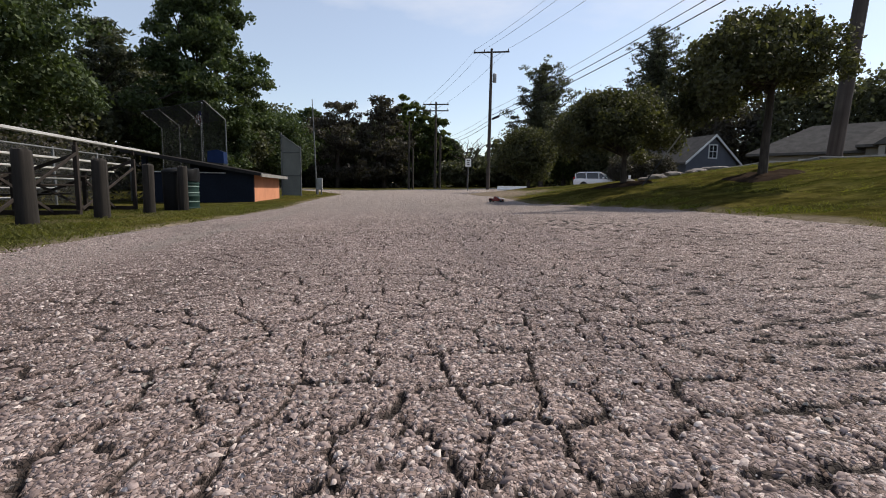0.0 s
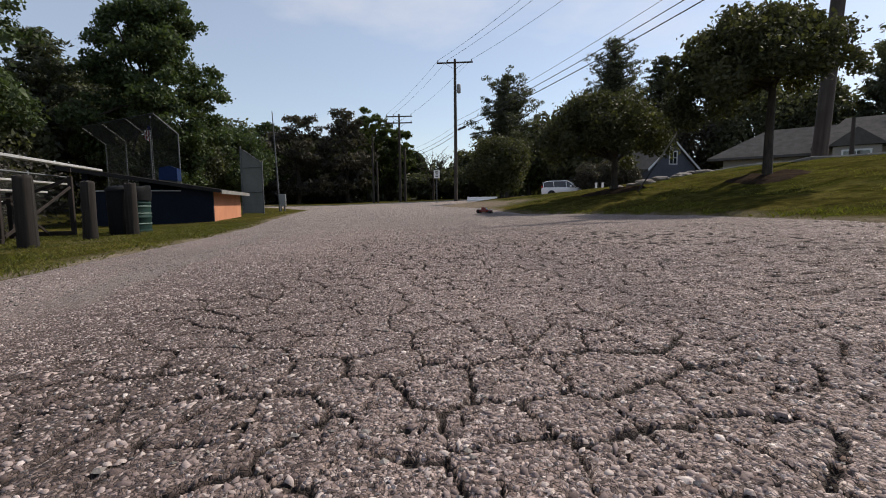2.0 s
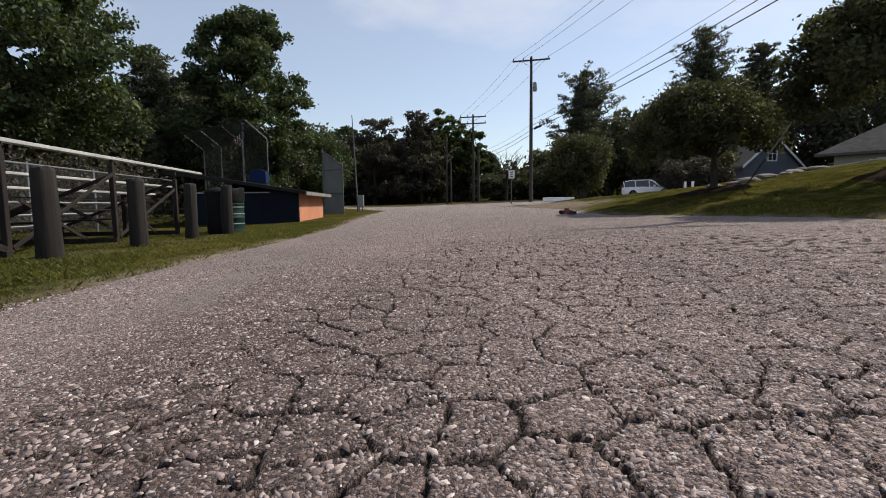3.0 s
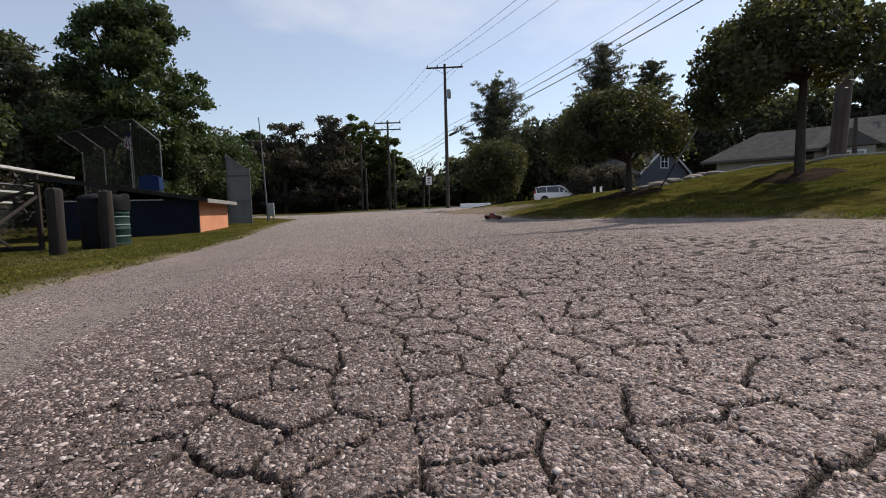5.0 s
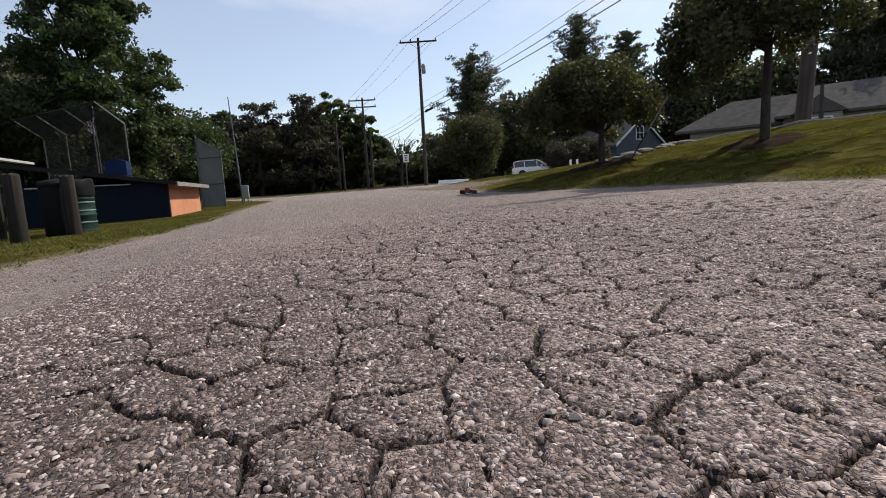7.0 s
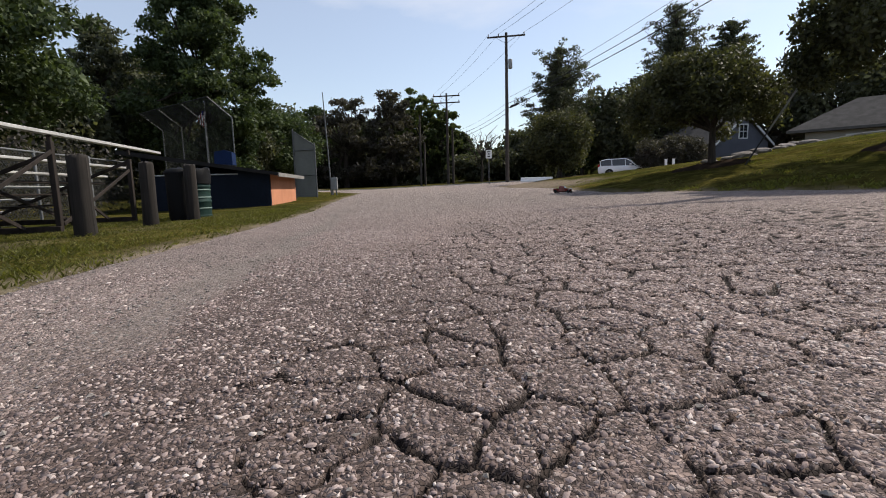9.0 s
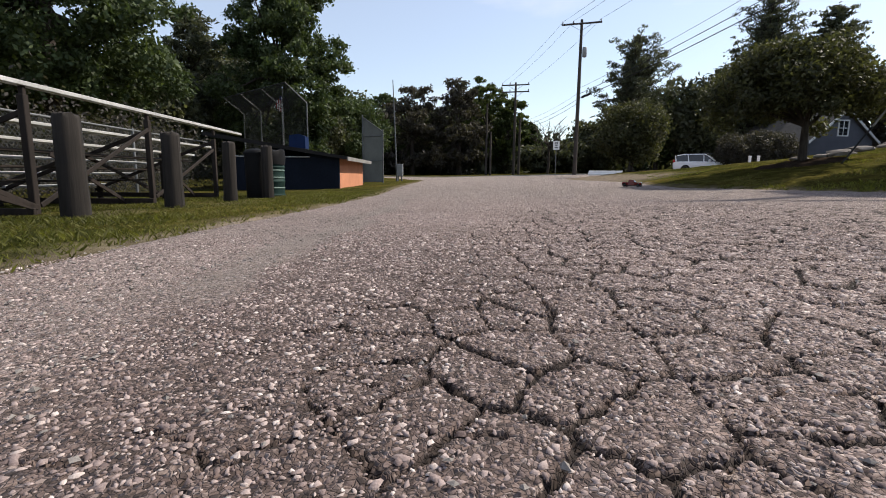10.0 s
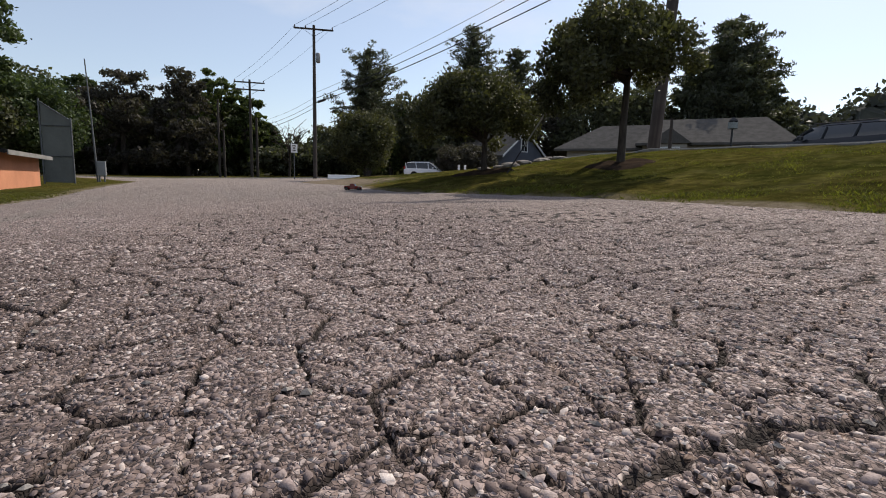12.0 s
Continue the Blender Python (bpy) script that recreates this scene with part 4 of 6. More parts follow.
for k, (b, d, h, r, mt, lb, lo) in enumerate((
        (-20.2, 62, 9.6, 3.2, L_MAPLE, "green tree in the wood edge", 0.05), (-17.0, 63, 10.8, 3.2, L_MAPLE, "green tree in the wood edge", 0.05),
        (-13.7, 60, 10.9, 4.4, L_PURPLE, "dark purple-leaved tree in the wood edge", 0.02), (-8.2, 61, 11.2, 4.4, L_PURPLE, "dark purple-leaved tree in the wood edge", 0.02),
        (-5.0, 66, 12.6, 3.6, L_LIGHT, "light green tree in the wood edge", 0.10), (-2.2, 65, 10.4, 2.9, L_LIGHT, "light green tree in the wood edge", 0.10),
        (-11.0, 66, 8.6, 3.2, L_DARK, "dark tree in the wood edge", 0.02), (-0.6, 67, 7.2, 2.8, L_MAPLE, "green tree in the wood edge", 0.05))):
    maple(*at_bearing(b, d), h, r, mt, lb, 15000, 0.16, 140 + k, lo, 34)
for k, (b, d, h, r, mt) in enumerate(((-19, 70, 8.6, 3.6, L_DARK), (-15.4, 71, 9.6, 3.6, L_DARK), (-12.6, 72, 10.6, 3.8, L_DARK), (-9.2, 71, 11.0, 3.8, L_DARK), (-6.4, 72, 11.0, 3.6, L_DARK), (-3.4, 73, 10.0, 3.4, L_DARK), (-0.8, 72, 6.2, 3.0, L_DARK))):
    broadleaf(*at_bearing(b, d), h, r, mt, "dark tree deep in the wood edge", 8000, 0.225, 160 + k, 0.02, 40, 0.26, "trees of the wood edge")
for b, d, h in ((20.6, 43, 3.9), (22.4, 44, 4.4), (24.2, 45, 4.0)):
    broadleaf(*at_bearing(b, d), h * 0.85, 1.7, L_PURPLE, "dark shrub beside the blue house", 9000, 0.075, int(b * 10), 0.04, 26, 0.3, "shrubs by the blue house")
pine(*at_bearing(10.9, 52), 13.4, 4.5, L_PINE, "tall white pine beside the street", 17000, 0.22, 71, 0.30, sharp=0.55, dense=0.6)
pine(*at_bearing(22.6, 64), 19.6, 4.9, L_PINE, "tall slender pine behind the street", 15000, 0.26, 72, 0.35, sharp=0.58, dense=0.5)
pine(*at_bearing(27.6, 66), 17.2, 3.8, L_PINE, "tall slender pine behind the street", 9000, 0.30, 73, 0.4, sharp=0.62)
pine(*at_bearing(49.2, 58), 16.0, 7.2, L_PINE, "large dark pine behind the long low house", 36000, 0.34, 74, 0.06, sharp=0.62, dense=0.85)
pine(*at_bearing(52.4, 61), 11.4, 4.2, L_PINE, "large dark pine behind the long low house", 16000, 0.34, 75, 0.10)
pine(*at_bearing(45.8, 62), 14.0, 4.2, L_PINE, "large dark pine behind the long low house", 12000, 0.34, 76, 0.12)

rq = np.random.RandomState(31)
bt_x, bt_y = at_bearing(2.0, 54)
bare = thing("bare_tree", pose(bt_x, bt_y, ground_at(bt_x, bt_y) - 0.1), "leafless grey twiggy tree beside the junction", "tree")
sh = Shape()
sh.tube([(0, 0, 0), (0.1, 0, 1.6), (0, 0.1, 3.0)], [0.16, 0.12, 0.08], 8)
for k in range(22):
    w, z = rq.rand() * 6.28, 1.2 + 2.0 * rq.rand()
    end = Vector((math.cos(w) * (0.8 + 1.6 * rq.rand()), math.sin(w) * (0.8 + 1.6 * rq.rand()), z + 1.2 + 1.8 * rq.rand()))
    limb(sh, (0, 0, z), end, 0.05, 0.015, rq, 0.1, 5)
    for q in range(4):
        p = Vector((0, 0, z)).lerp(end, 0.45 + 0.5 * rq.rand())
        limb(sh, p, p + Vector((rq.randn() * 0.5, rq.randn() * 0.5, 0.3 + 0.7 * rq.rand())), 0.02, 0.008, rq, 0.1, 4, 3)
part("branch", sh, M_BARK, bare, "bare grey branches", True)

# undergrowth that closes the foot of the wood edge, and far wooded hills
rb = np.random.RandomState(77)
lobes = []
for k in range(150):
    b = -66 + 132 * k / 149
    d = 66 + 6 * rb.rand() + (6 if b > 20 else 0)
    x, y = at_bearing(b, d)
    lobes.append((x, y, ground_at(x, y) + 1.4 + 1.2 * rb.rand(), 2.6, 2.6, 2.2 + 1.5 * rb.rand()))
    x, y = at_bearing(b, d - 3.5)
    lobes.append((x, y, ground_at(x, y) + 0.6 + 0.3 * rb.rand(), 1.7, 1.7, 0.9))
tagged(new("undergrowth", quads_mesh("undergrowth", crown_from_lobes(rb, lobes, 24000, 0.46), L_DARK)), "dark shrubs closing the foot of the wood edge", "shrubs", kind="stuff")
# shrubs added to fill the dark area behind the fence, shade in leaf colour
lobes = []
for k in range(60):
    y = 1.0 + 17 * rb.rand()
    x = -11.5 - 3.5 * rb.rand()
    lobes.append((x, y, ground_at(x, y) + 0.7 + 0.5 * rb.rand(), 1.2, 1.2, 1.1 + 0.6 * rb.rand()))
tagged(new("hedge", quads_mesh("hedge", crown_from_lobes(rb, lobes, 20000, 0.06), L_PURPLE)), "shrubs beyond the chain-link fence with shade put into their dark leaves", "shrubs", kind="stuff")
# far rise, its haze carried by the greyed leaf colour
lobes = []
for k in range(110):
    b = -70 + 112 * rb.rand() if k < 18 else 45 + 28 * rb.rand()
    d = 115 + 40 * rb.rand()
    x, y = at_bearing(b, d)
    hh = 10.5 + 4.0 * rb.rand() + 5.6 * float(smooth01(42, 54, b))
    lobes.append((x, y, ground_at(x, y) * 0.4 + hh * 0.48, 7.0, 7.0, hh * 0.52))
sh = Shape()
for x, y, z, ra, rb_, rc_ in lobes:
    prof = [(0.05, -0.9), (0.6, -0.75), (0.92, -0.3), (0.95, 0.1), (0.78, 0.5), (0.45, 0.78), (0.05, 0.9)]
    first = len(sh.v)
    sh.lathe([(q * ra * 0.72, z - 0.08 * rc_ + h * rc_ * 0.78) for q, h in prof], 12, Matrix.Translation((x, y, 0)))
    sh.v[first:] = [(p[0] + 0.9 * rb.randn(), p[1] + 0.9 * rb.randn(), p[2] + 0.8 * rb.randn()) for p in sh.v[first:]]
tagged(new("far_woods_mass", sh.mesh("far_woods_mass", L_FAR)), "dense shaded foliage of the far wooded rise", "woods", kind="stuff")
tagged(new("far_woods", quads_mesh("far_woods", crown_from_lobes(rb, lobes, 56000, 0.5, fill=0.72, slim=0.75, stray=0.0), L_FAR)), "far dark wooded rise", "woods", kind="stuff")


# ---- the ball field's edge: posts, bleachers, fence, dugout ----
def timber_post(x, y, h, r, label, lean=(0.0, 0.0), seed=0):
    rng = np.random.RandomState(seed)
    n, vs, fs = 20, [], []
    rings = [(-0.15, 1.03), (0.05, 1.05), (0.3 * h, 1.0), (0.7 * h, 0.97), (h - 0.035, 0.96), (h - 0.008, 0.92), (h, 0.8), (h + 0.004, 0.35)]
    groove = 1 - 0.07 * (rng.rand(n) < 0.3)
    for z, f in rings:
        for k in range(n):
            w = 2 * math.pi * k / n
            rr = r * f * (groove[k] if z < h else 1) * (1 + 0.012 * rng.randn())
            vs.append((rr * math.cos(w) + lean[0] * z, rr * math.sin(w) + lean[1] * z, z + (0.012 * rng.randn() if z > h - 0.01 else 0)))
    for i in range(len(rings) - 1):
        for k in range(n):
            k2 = (k + 1) % n
            fs.append((i * n + k, i * n + k2, (i + 1) * n + k2, (i + 1) * n + k))
    fs.append(tuple(range((len(rings) - 1) * n, len(rings) * n)))
    sh = Shape().add(vs, fs)
    ob = new("timber_bollard", sh.mesh("timber_bollard", M_POST, True))
    ob.location = (x, y, ground_at(x, y))
    return tagged(ob, label, "bollard", "timber bollards along the verge")


timber_post(-4.87, 6.25, 0.98, 0.12, "thick dark weathered timber bollard in the grass verge", (-0.01, 0), 1)
timber_post(-5.06, 7.83, 0.95, 0.115, "thick dark weathered timber bollard in the grass verge", (0.0, 0), 2)
timber_post(-5.29, 9.4, 0.95, 0.105, "thick weathered timber bollard with split top", (0.01, 0), 3)
timber_post(-5.54, 11.0, 1.0, 0.108, "thick dark timber bollard in front of the drum", (0.0, 0), 4)
timber_post(-4.66, 4.6, 0.98, 0.13, "thick dark weathered timber bollard in the grass verge", (0.0, 0), 5)

# bleachers: high back towards the road, rows stepping down towards the field
LEN = 9.2
bleachers = thing("bleachers", pose(-5.26, 3.93, ground_at(-6.2, 8.0) - 0.01, 0, 0, 12.8), "old bleachers of dark timber frames and grey boards", "bleachers")
# (setback from the back, height, width, thickness) of each row
ROWS_B = ((0.0, 1.42, 0.11, 0.05, "top_rail", 0.0), (-0.55, 1.08, 0.24, 0.04, "bench_board", 0.5), (-1.05, 0.915, 0.24, 0.04, "bench_board", 0.3),
          (-1.5, 0.70, 0.24, 0.04, "bench_board", 0.6), (-1.95, 0.48, 0.24, 0.04, "bench_board", 1.2), (-2.4, 0.25, 0.24, 0.04, "bench_board", 1.2))
for dx, z, w, t, nm, short in ROWS_B:
    part(nm, Shape().beam((dx, 0, z), (dx, LEN - short, z), w, t, 0.006), M_BOARD, bleachers, "grey weathered board")
for dx, z in ((-0.82, 0.76), (-1.28, 0.56), (-1.74, 0.35)):
    part("foot_board", Shape().beam((dx, 0, z), (dx, LEN - 0.9, z), 0.2, 0.035, 0.005), M_BLEACH_WOOD, bleachers, "dark foot board")
for k, fy in enumerate((0.45, 2.85, 5.25, 7.7)):
    part("post", Shape().box((-0.04, fy - 0.038, -0.08), (0.035, fy + 0.038, 1.31 if k < 3 else 1.2), 0.006), M_BLEACH_WOOD, bleachers)
    part("post", Shape().box((-1.1, fy - 0.04, -0.08), (-1.02, fy + 0.04, 0.88), 0.006), M_BLEACH_WOOD, bleachers)
    part("post", Shape().box((-2.4, fy - 0.04, -0.08), (-2.32, fy + 0.04, 0.22), 0.006), M_BLEACH_WOOD, bleachers)
    part("stringer", Shape().beam((-0.02, fy + 0.07, 1.16), (-2.5, fy + 0.07, 0.14), 0.03, 0.06, 0.005), M_BLEACH_WOOD, bleachers)
    part("ground_beam", Shape().beam((0.05, fy - 0.07, 0.05), (-2.5, fy - 0.07, 0.05), 0.04, 0.09, 0.005), M_BLEACH_WOOD, bleachers)
    part("rail_bracket", Shape().beam((0.0, fy, 1.28), (0.0, fy, 1.40), 0.05, 0.05, 0.004), M_BLEACH_WOOD, bleachers)
for a, b in (((0.03, 2.85, 0.1), (0.03, 1.3, 0.72)), ((0.03, 2.9, 0.12), (0.03, 5.2, 1.16)), ((-0.4, 5.2, 0.05), (-0.4, 3.7, 0.72)), ((0.03, 5.3, 0.12), (0.03, 7.6, 0.98)), ((-0.4, 7.6, 0.05), (-0.4, 6.4, 0.66)),
             ((0.03, 2.8, 0.1), (0.03, 0.5, 0.8)), ((-1.06, 2.85, 0.06), (-1.06, 5.1, 0.74)), ((-1.06, 7.6, 0.06), (-1.06, 5.4, 0.74))):
    part("brace", Shape().beam(a, b, 0.022, 0.055, 0.004), M_BLEACH_WOOD, bleachers)


def chain_link(sh, a, b, z0, z1, cell, r):
    """Crossed wires of a fence between two points of the plan, as three-sided strands."""
    a, b = Vector((a[0], a[1], 0)), Vector((b[0], b[1], 0))
    ln, d = (b - a).length, (b - a).normalized()
    nrm = Vector((-d.y, d.x, 0))
    hgt = z1 - z0
    for sgn in (1, -1):
        s = -hgt
        while s < ln:
            p0, p1 = (s, 0.0), (s + hgt, hgt)
            if p0[0] < 0:
                p0 = (0.0, -s)
            if p1[0] > ln:
                p1 = (ln, ln - s)
            if p1[0] > p0[0] + 0.01:
                q = []
                for u, v in (p0, p1):
                    q.append(a + d * u + Vector((0, 0, z0 + (v if sgn > 0 else hgt - v))) + nrm * (0.004 * sgn))
                up = (q[1] - q[0]).cross(nrm).normalized() * r
                sh.add([q[0] + up, q[0] - up, q[0] + nrm * r * 1.5, q[1] + up, q[1] - up, q[1] + nrm * r * 1.5], [(0, 1, 4, 3), (1, 2, 5, 4), (2, 0, 3, 5)])
            s += cell
    return sh


def fence(x0, y0, x1, y1, h, label, cell=0.09, r=0.0035, step=2.4, group=""):
    t = thing("chain_link_fence", pose(x0, y0, ground_at((x0 + x1) / 2, (y0 + y1) / 2)), label, "fence", group)
    dx, dy = x1 - x0, y1 - y0
    ln = math.hypot(dx, dy)
    n = max(1, round(ln / step))
    for k in range(n + 1):
        f = k / n
        part("post", Shape().lathe([(0.03, -0.2), (0.03, h + 0.02), (0.02, h + 0.05)], 8, Matrix.Translation((dx * f, dy * f, 0))), M_GALV, t, "", True)
    part("top_rail", Shape().tube([(0, 0, h), (dx, dy, h)], 0.022, 8), M_GALV, t, "", True)
    part("wire_mesh", chain_link(Shape(), (0, 0), (dx, dy), 0.02, h, cell, r), M_LINK, t, "grey chain-link wire")
    return t


fence(-7.4, 1.6, -10.9, 17.0, 1.58, "grey chain-link fence behind the bleachers", 0.1, 0.0045)

# dugout, half sunk: low back wall towards the road, roof rising towards the field
dug = thing("dugout", pose(-6.4, 16.8, ground_at(-6.6, 17.6), 0, 0, 9.5), "low half-sunken dugout with navy end wall and orange back wall", "dugout")
DL, DW, LOW, RISE = 4.4, 3.6, 0.96, 0.15
part("back_wall", Shape().box((-0.14, 0.10, -0.2), (0, DL, LOW), 0.004), M_ORANGE, dug, "orange painted back wall")
part("corner_board", Shape().box((-0.10, -0.02, -0.2), (0.012, 0.10, LOW), 0.004), M_NAVY, dug, "navy corner board")
part("end_wall", Shape().prism([(-DW, -0.2), (-0.10, -0.2), (-0.10, LOW), (-0.95, LOW + 0.85 * RISE), (-0.95, 0.95), (-DW + 0.16, 0.95), (-DW + 0.16, LOW + (DW - 0.16) * RISE), (-DW, LOW + DW * RISE)], 0, 0.14, "y"), M_NAVY, dug, "navy end wall with a slit under the roof")
part("sill", Shape().box((-DW + 0.2, -0.05, 0.952), (-0.9, 0.19, 0.985), 0.005), M_BOARD, dug, "pale sill board")
part("end_wall", Shape().prism([(-DW, -0.2), (-0.14, -0.2), (-0.14, LOW), (-DW, LOW + DW * RISE)], DL - 0.14, DL, "y"), M_NAVY, dug, "navy end wall")
part("roof", Shape().prism([(0.32, LOW - 0.05), (0.32, LOW + 0.02), (-DW - 0.5, LOW + 0.12 + (DW + 0.5) * RISE), (-DW - 0.5, LOW + 0.02 + (DW + 0.5) * RISE)], -0.3, DL + 0.3, "y"), M_ROOF_DARK, dug, "dark felt roof")
part("fascia", Shape().box((0.322, -0.3, LOW - 0.10), (0.35, DL + 0.05, LOW + 0.02), 0.003), M_ROOFEDGE, dug, "pale weathered fascia board")
part("barge_board", Shape().prism([(0.30, LOW - 0.07), (0.30, LOW + 0.03), (-DW - 0.5, LOW + 0.13 + (DW + 0.5) * RISE), (-DW - 0.5, LOW + 0.01 + (DW + 0.5) * RISE)], -0.33, -0.302, "y"), M_ROOF_DARK, dug, "dark barge board")
part("bench", Shape().beam((-DW + 0.9, 0.3, 0.25), (-DW + 0.9, DL - 0.3, 0.25), 0.3, 0.05, 0.005), M_BLEACH_WOOD, dug)

# drum with bag
drum = thing("litter_drum", pose(-6.10, 12.05, ground_at(-6.10, 12.05)) @ Matrix.Diagonal((1.15, 1.15, 1.1, 1)), "green steel drum with pale ribs used as a litter bin", "drum")
part("body", Shape().lathe([(0.285, -0.03), (0.29, 0.0), (0.29, 0.04), (0.28, 0.05), (0.28, 0.27), (0.292, 0.285), (0.292, 0.305), (0.28, 0.32), (0.28, 0.55), (0.292, 0.565), (0.292, 0.585), (0.28, 0.6), (0.28, 0.83), (0.292, 0.845), (0.292, 0.86), (0.27, 0.865), (0.26, 0.80)], 28), M_DRUM, drum, "green painted steel", True)
# ribs in a paler colour than the body, all the way round
for z in (0.17, 0.37, 0.51):
    part("rib", Shape().lathe([(0.2805, z - 0.014), (0.288, z - 0.006), (0.288, z + 0.006), (0.2805, z + 0.014)], 28), M_DRUM_RIB, drum, "pale rib", True)
bag = Shape().lathe([(0.298, 0.62), (0.305, 0.75), (0.30, 0.86), (0.285, 0.90), (0.22, 0.91), (0.12, 0.86), (0.03, 0.80)], 26)
rbg = np.random.RandomState(3)
bag.v = [(x * (1 + 0.03 * rbg.randn()), y * (1 + 0.03 * rbg.randn()), z + 0.014 * rbg.randn()) for x, y, z in bag.v]
part("bin_bag", bag, M_BAG, drum, "black plastic bag folded over the rim", True)

barrel = thing("litter_barrel", pose(-5.86, 11.17, ground_at(-5.86, 11.17)), "black plastic litter barrel standing behind a timber bollard", "barrel")
part("body", Shape().lathe([(0.19, -0.03), (0.205, 0.0), (0.215, 0.3), (0.22, 0.6), (0.222, 0.86)], 24), M_BAG, barrel, "black plastic", True)
part("lid", Shape().lathe([(0.235, 0.85), (0.24, 0.875), (0.235, 0.90), (0.20, 0.94), (0.10, 0.965), (0.02, 0.97)], 24), M_BAG, barrel, "black lid", True)

# backstop: a straight run of three bays whose hood leans out over the field
BA, BB = Vector((-16.25, 27.57, 0)), Vector((-10.74, 23.86, 0))
bs = thing("backstop", pose(BA.x, BA.y, ground_at(-13.5, 25.7)), "tall chain-link backstop with a leaning hood on steel posts", "backstop")
BL = [(BB - BA) * f for f in (0.0, 0.306, 0.65, 1.0)]
BP = [(p.x, p.y) for p in BL]
HP = [3.6 - ground_at(-13.5, 25.7)] * 4
TOPS = [(x - 0.59, y - 0.87, h + 0.76) for (x, y), h in zip(BP, HP)]
for (x, y), h in zip(BP, HP):
    part("post", Shape().tube([(x, y, -0.2), (x, y, h)], 0.03, 8), M_GALV, bs, "", True)
for (x, y), h, tp in zip(BP, HP, TOPS):
    part("hood_arm", Shape().tube([(x, y, h), tp], 0.025, 8), M_GALV, bs, "", True)
for a, b in zip(TOPS[:-1], TOPS[1:]):
    part("hood_rail", Shape().tube([a, b], 0.022, 6), M_LINK, bs, "", True)


def net(sh, p, q, r, s, n, m, rad):
    """Wires across a four-cornered panel p q r s, both ways on the slant."""
    p, q, r, s = map(Vector, (p, q, r, s))

    def at(u, v):
        return p.lerp(q, u).lerp(s.lerp(r, u), v)

    for sgn in (0, 1):
        for k in range(-m, n):
            u0, u1 = k / n, (k + m) / n
            v0, v1 = 0.0, 1.0
            if u0 < 0:
                v0, u0 = -k / m, 0.0
            if u1 > 1:
                v1, u1 = (n - k) / m, 1.0
            if v1 - v0 < 0.02:
                continue
            a, b = (at(u0, v0), at(u1, v1)) if sgn == 0 else (at(1 - u0, v0), at(1 - u1, v1))
            nn = (q - p).cross(s - p).normalized() * rad
            e = (b - a).normalized().cross(nn)
            sh.add([a + e, a - e, b - e, b + e], [(0, 1, 2, 3)])
            sh.add([a + nn, a - nn, b - nn, b + nn], [(0, 1, 2, 3)])
    return sh


for k in range(3):
    (x0, y0), (x1, y1) = BP[k], BP[k + 1]
    sh = net(Shape(), (x0, y0, 0.05), (x1, y1, 0.05), (x1, y1, HP[k + 1]), (x0, y0, HP[k]), 20, 34, 0.0085)
    part("wire_mesh", sh, M_LINK, bs, "grey chain-link wire")
    sh = net(Shape(), (x0, y0, HP[k]), (x1, y1, HP[k + 1]), TOPS[k + 1], TOPS[k], 20, 16, 0.0095)
    part("hood_mesh", sh, M_LINK, bs, "grey chain-link wire")

# tall screen panel beside the dugout
sp = thing("screen_panel", pose(-8.75, 25.9, ground_at(-8.4, 25.6)), "tall fence panel covered with grey-green screen cloth, sloping top", "fence panel")
PX, PY = 1.15, -0.45
part("cloth", Shape().add([(0.03, 0, 0.05), (PX, PY, 0.05), (PX, PY, 2.52), (0.03, 0, 3.25), (0.03, 0.02, 0.05), (PX, PY + 0.02, 0.05), (PX, PY + 0.02, 2.52), (0.03, 0.02, 3.25)], [(0, 1, 2, 3), (7, 6, 5, 4), (0, 3, 7, 4), (1, 5, 6, 2), (3, 2, 6, 7), (0, 4, 5, 1)]), M_SCREEN, sp, "grey-green screen cloth")
part("post", Shape().tube([(0, -0.03, -0.2), (0, -0.03, 3.35)], 0.035, 8), M_GALV, sp, "", True)
part("post", Shape().tube([(PX + 0.03, PY - 0.03, -0.2), (PX + 0.03, PY - 0.03, 2.6)], 0.035, 8), M_GALV, sp, "", True)
for z0, z1 in ((1.1, 1.1), (2.3, 2.3), (3.25, 2.52)):
    part("rail", Shape().tube([(0, -0.02, z0), (PX, PY - 0.02, z1)], 0.022, 6), M_GALV, sp, "", True)

# blue shelter top, flag, lamp pole with box
bx, by = -10.62, 22.7
locker = thing("tarp_covered_box", pose(bx, by, ground_at(bx, by), 0, 0, 12), "tall box under a blue tarpaulin behind the dugout", "box")
part("box", Shape().box((-0.33, -0.3, -0.05), (0.33, 0.3, 1.65), 0.02), M_DARK, locker, "dark box")
part("tarpaulin", Shape().prism([(-0.36, 1.62), (0.36, 1.58), (0.35, 2.10), (0.08, 2.2), (-0.34, 2.13)], -0.32, 0.32, "y"), M_BLUE, locker, "blue tarpaulin")
fx, fy_ = at_bearing(-28.1, 31.0)
fp = thing("flag_pole", pose(fx, fy_, ground_at(fx, fy_) - 0.05), "slim grey flag pole with a hanging striped flag", "flag pole")
part("pole", Shape().tube([(0, 0, 0), (0, 0, 2.7), (0, 0, 5.4)], [0.032, 0.03, 0.02], 10), M_GALV, fp, "", True)
part("ball", Shape().lathe([(0.01, 5.38), (0.045, 5.41), (0.045, 5.46), (0.01, 5.5)], 10), M_CHROME, fp, "", True)
flag = thing("flag", fp.matrix_world.copy(), "small hanging striped flag", "flag")
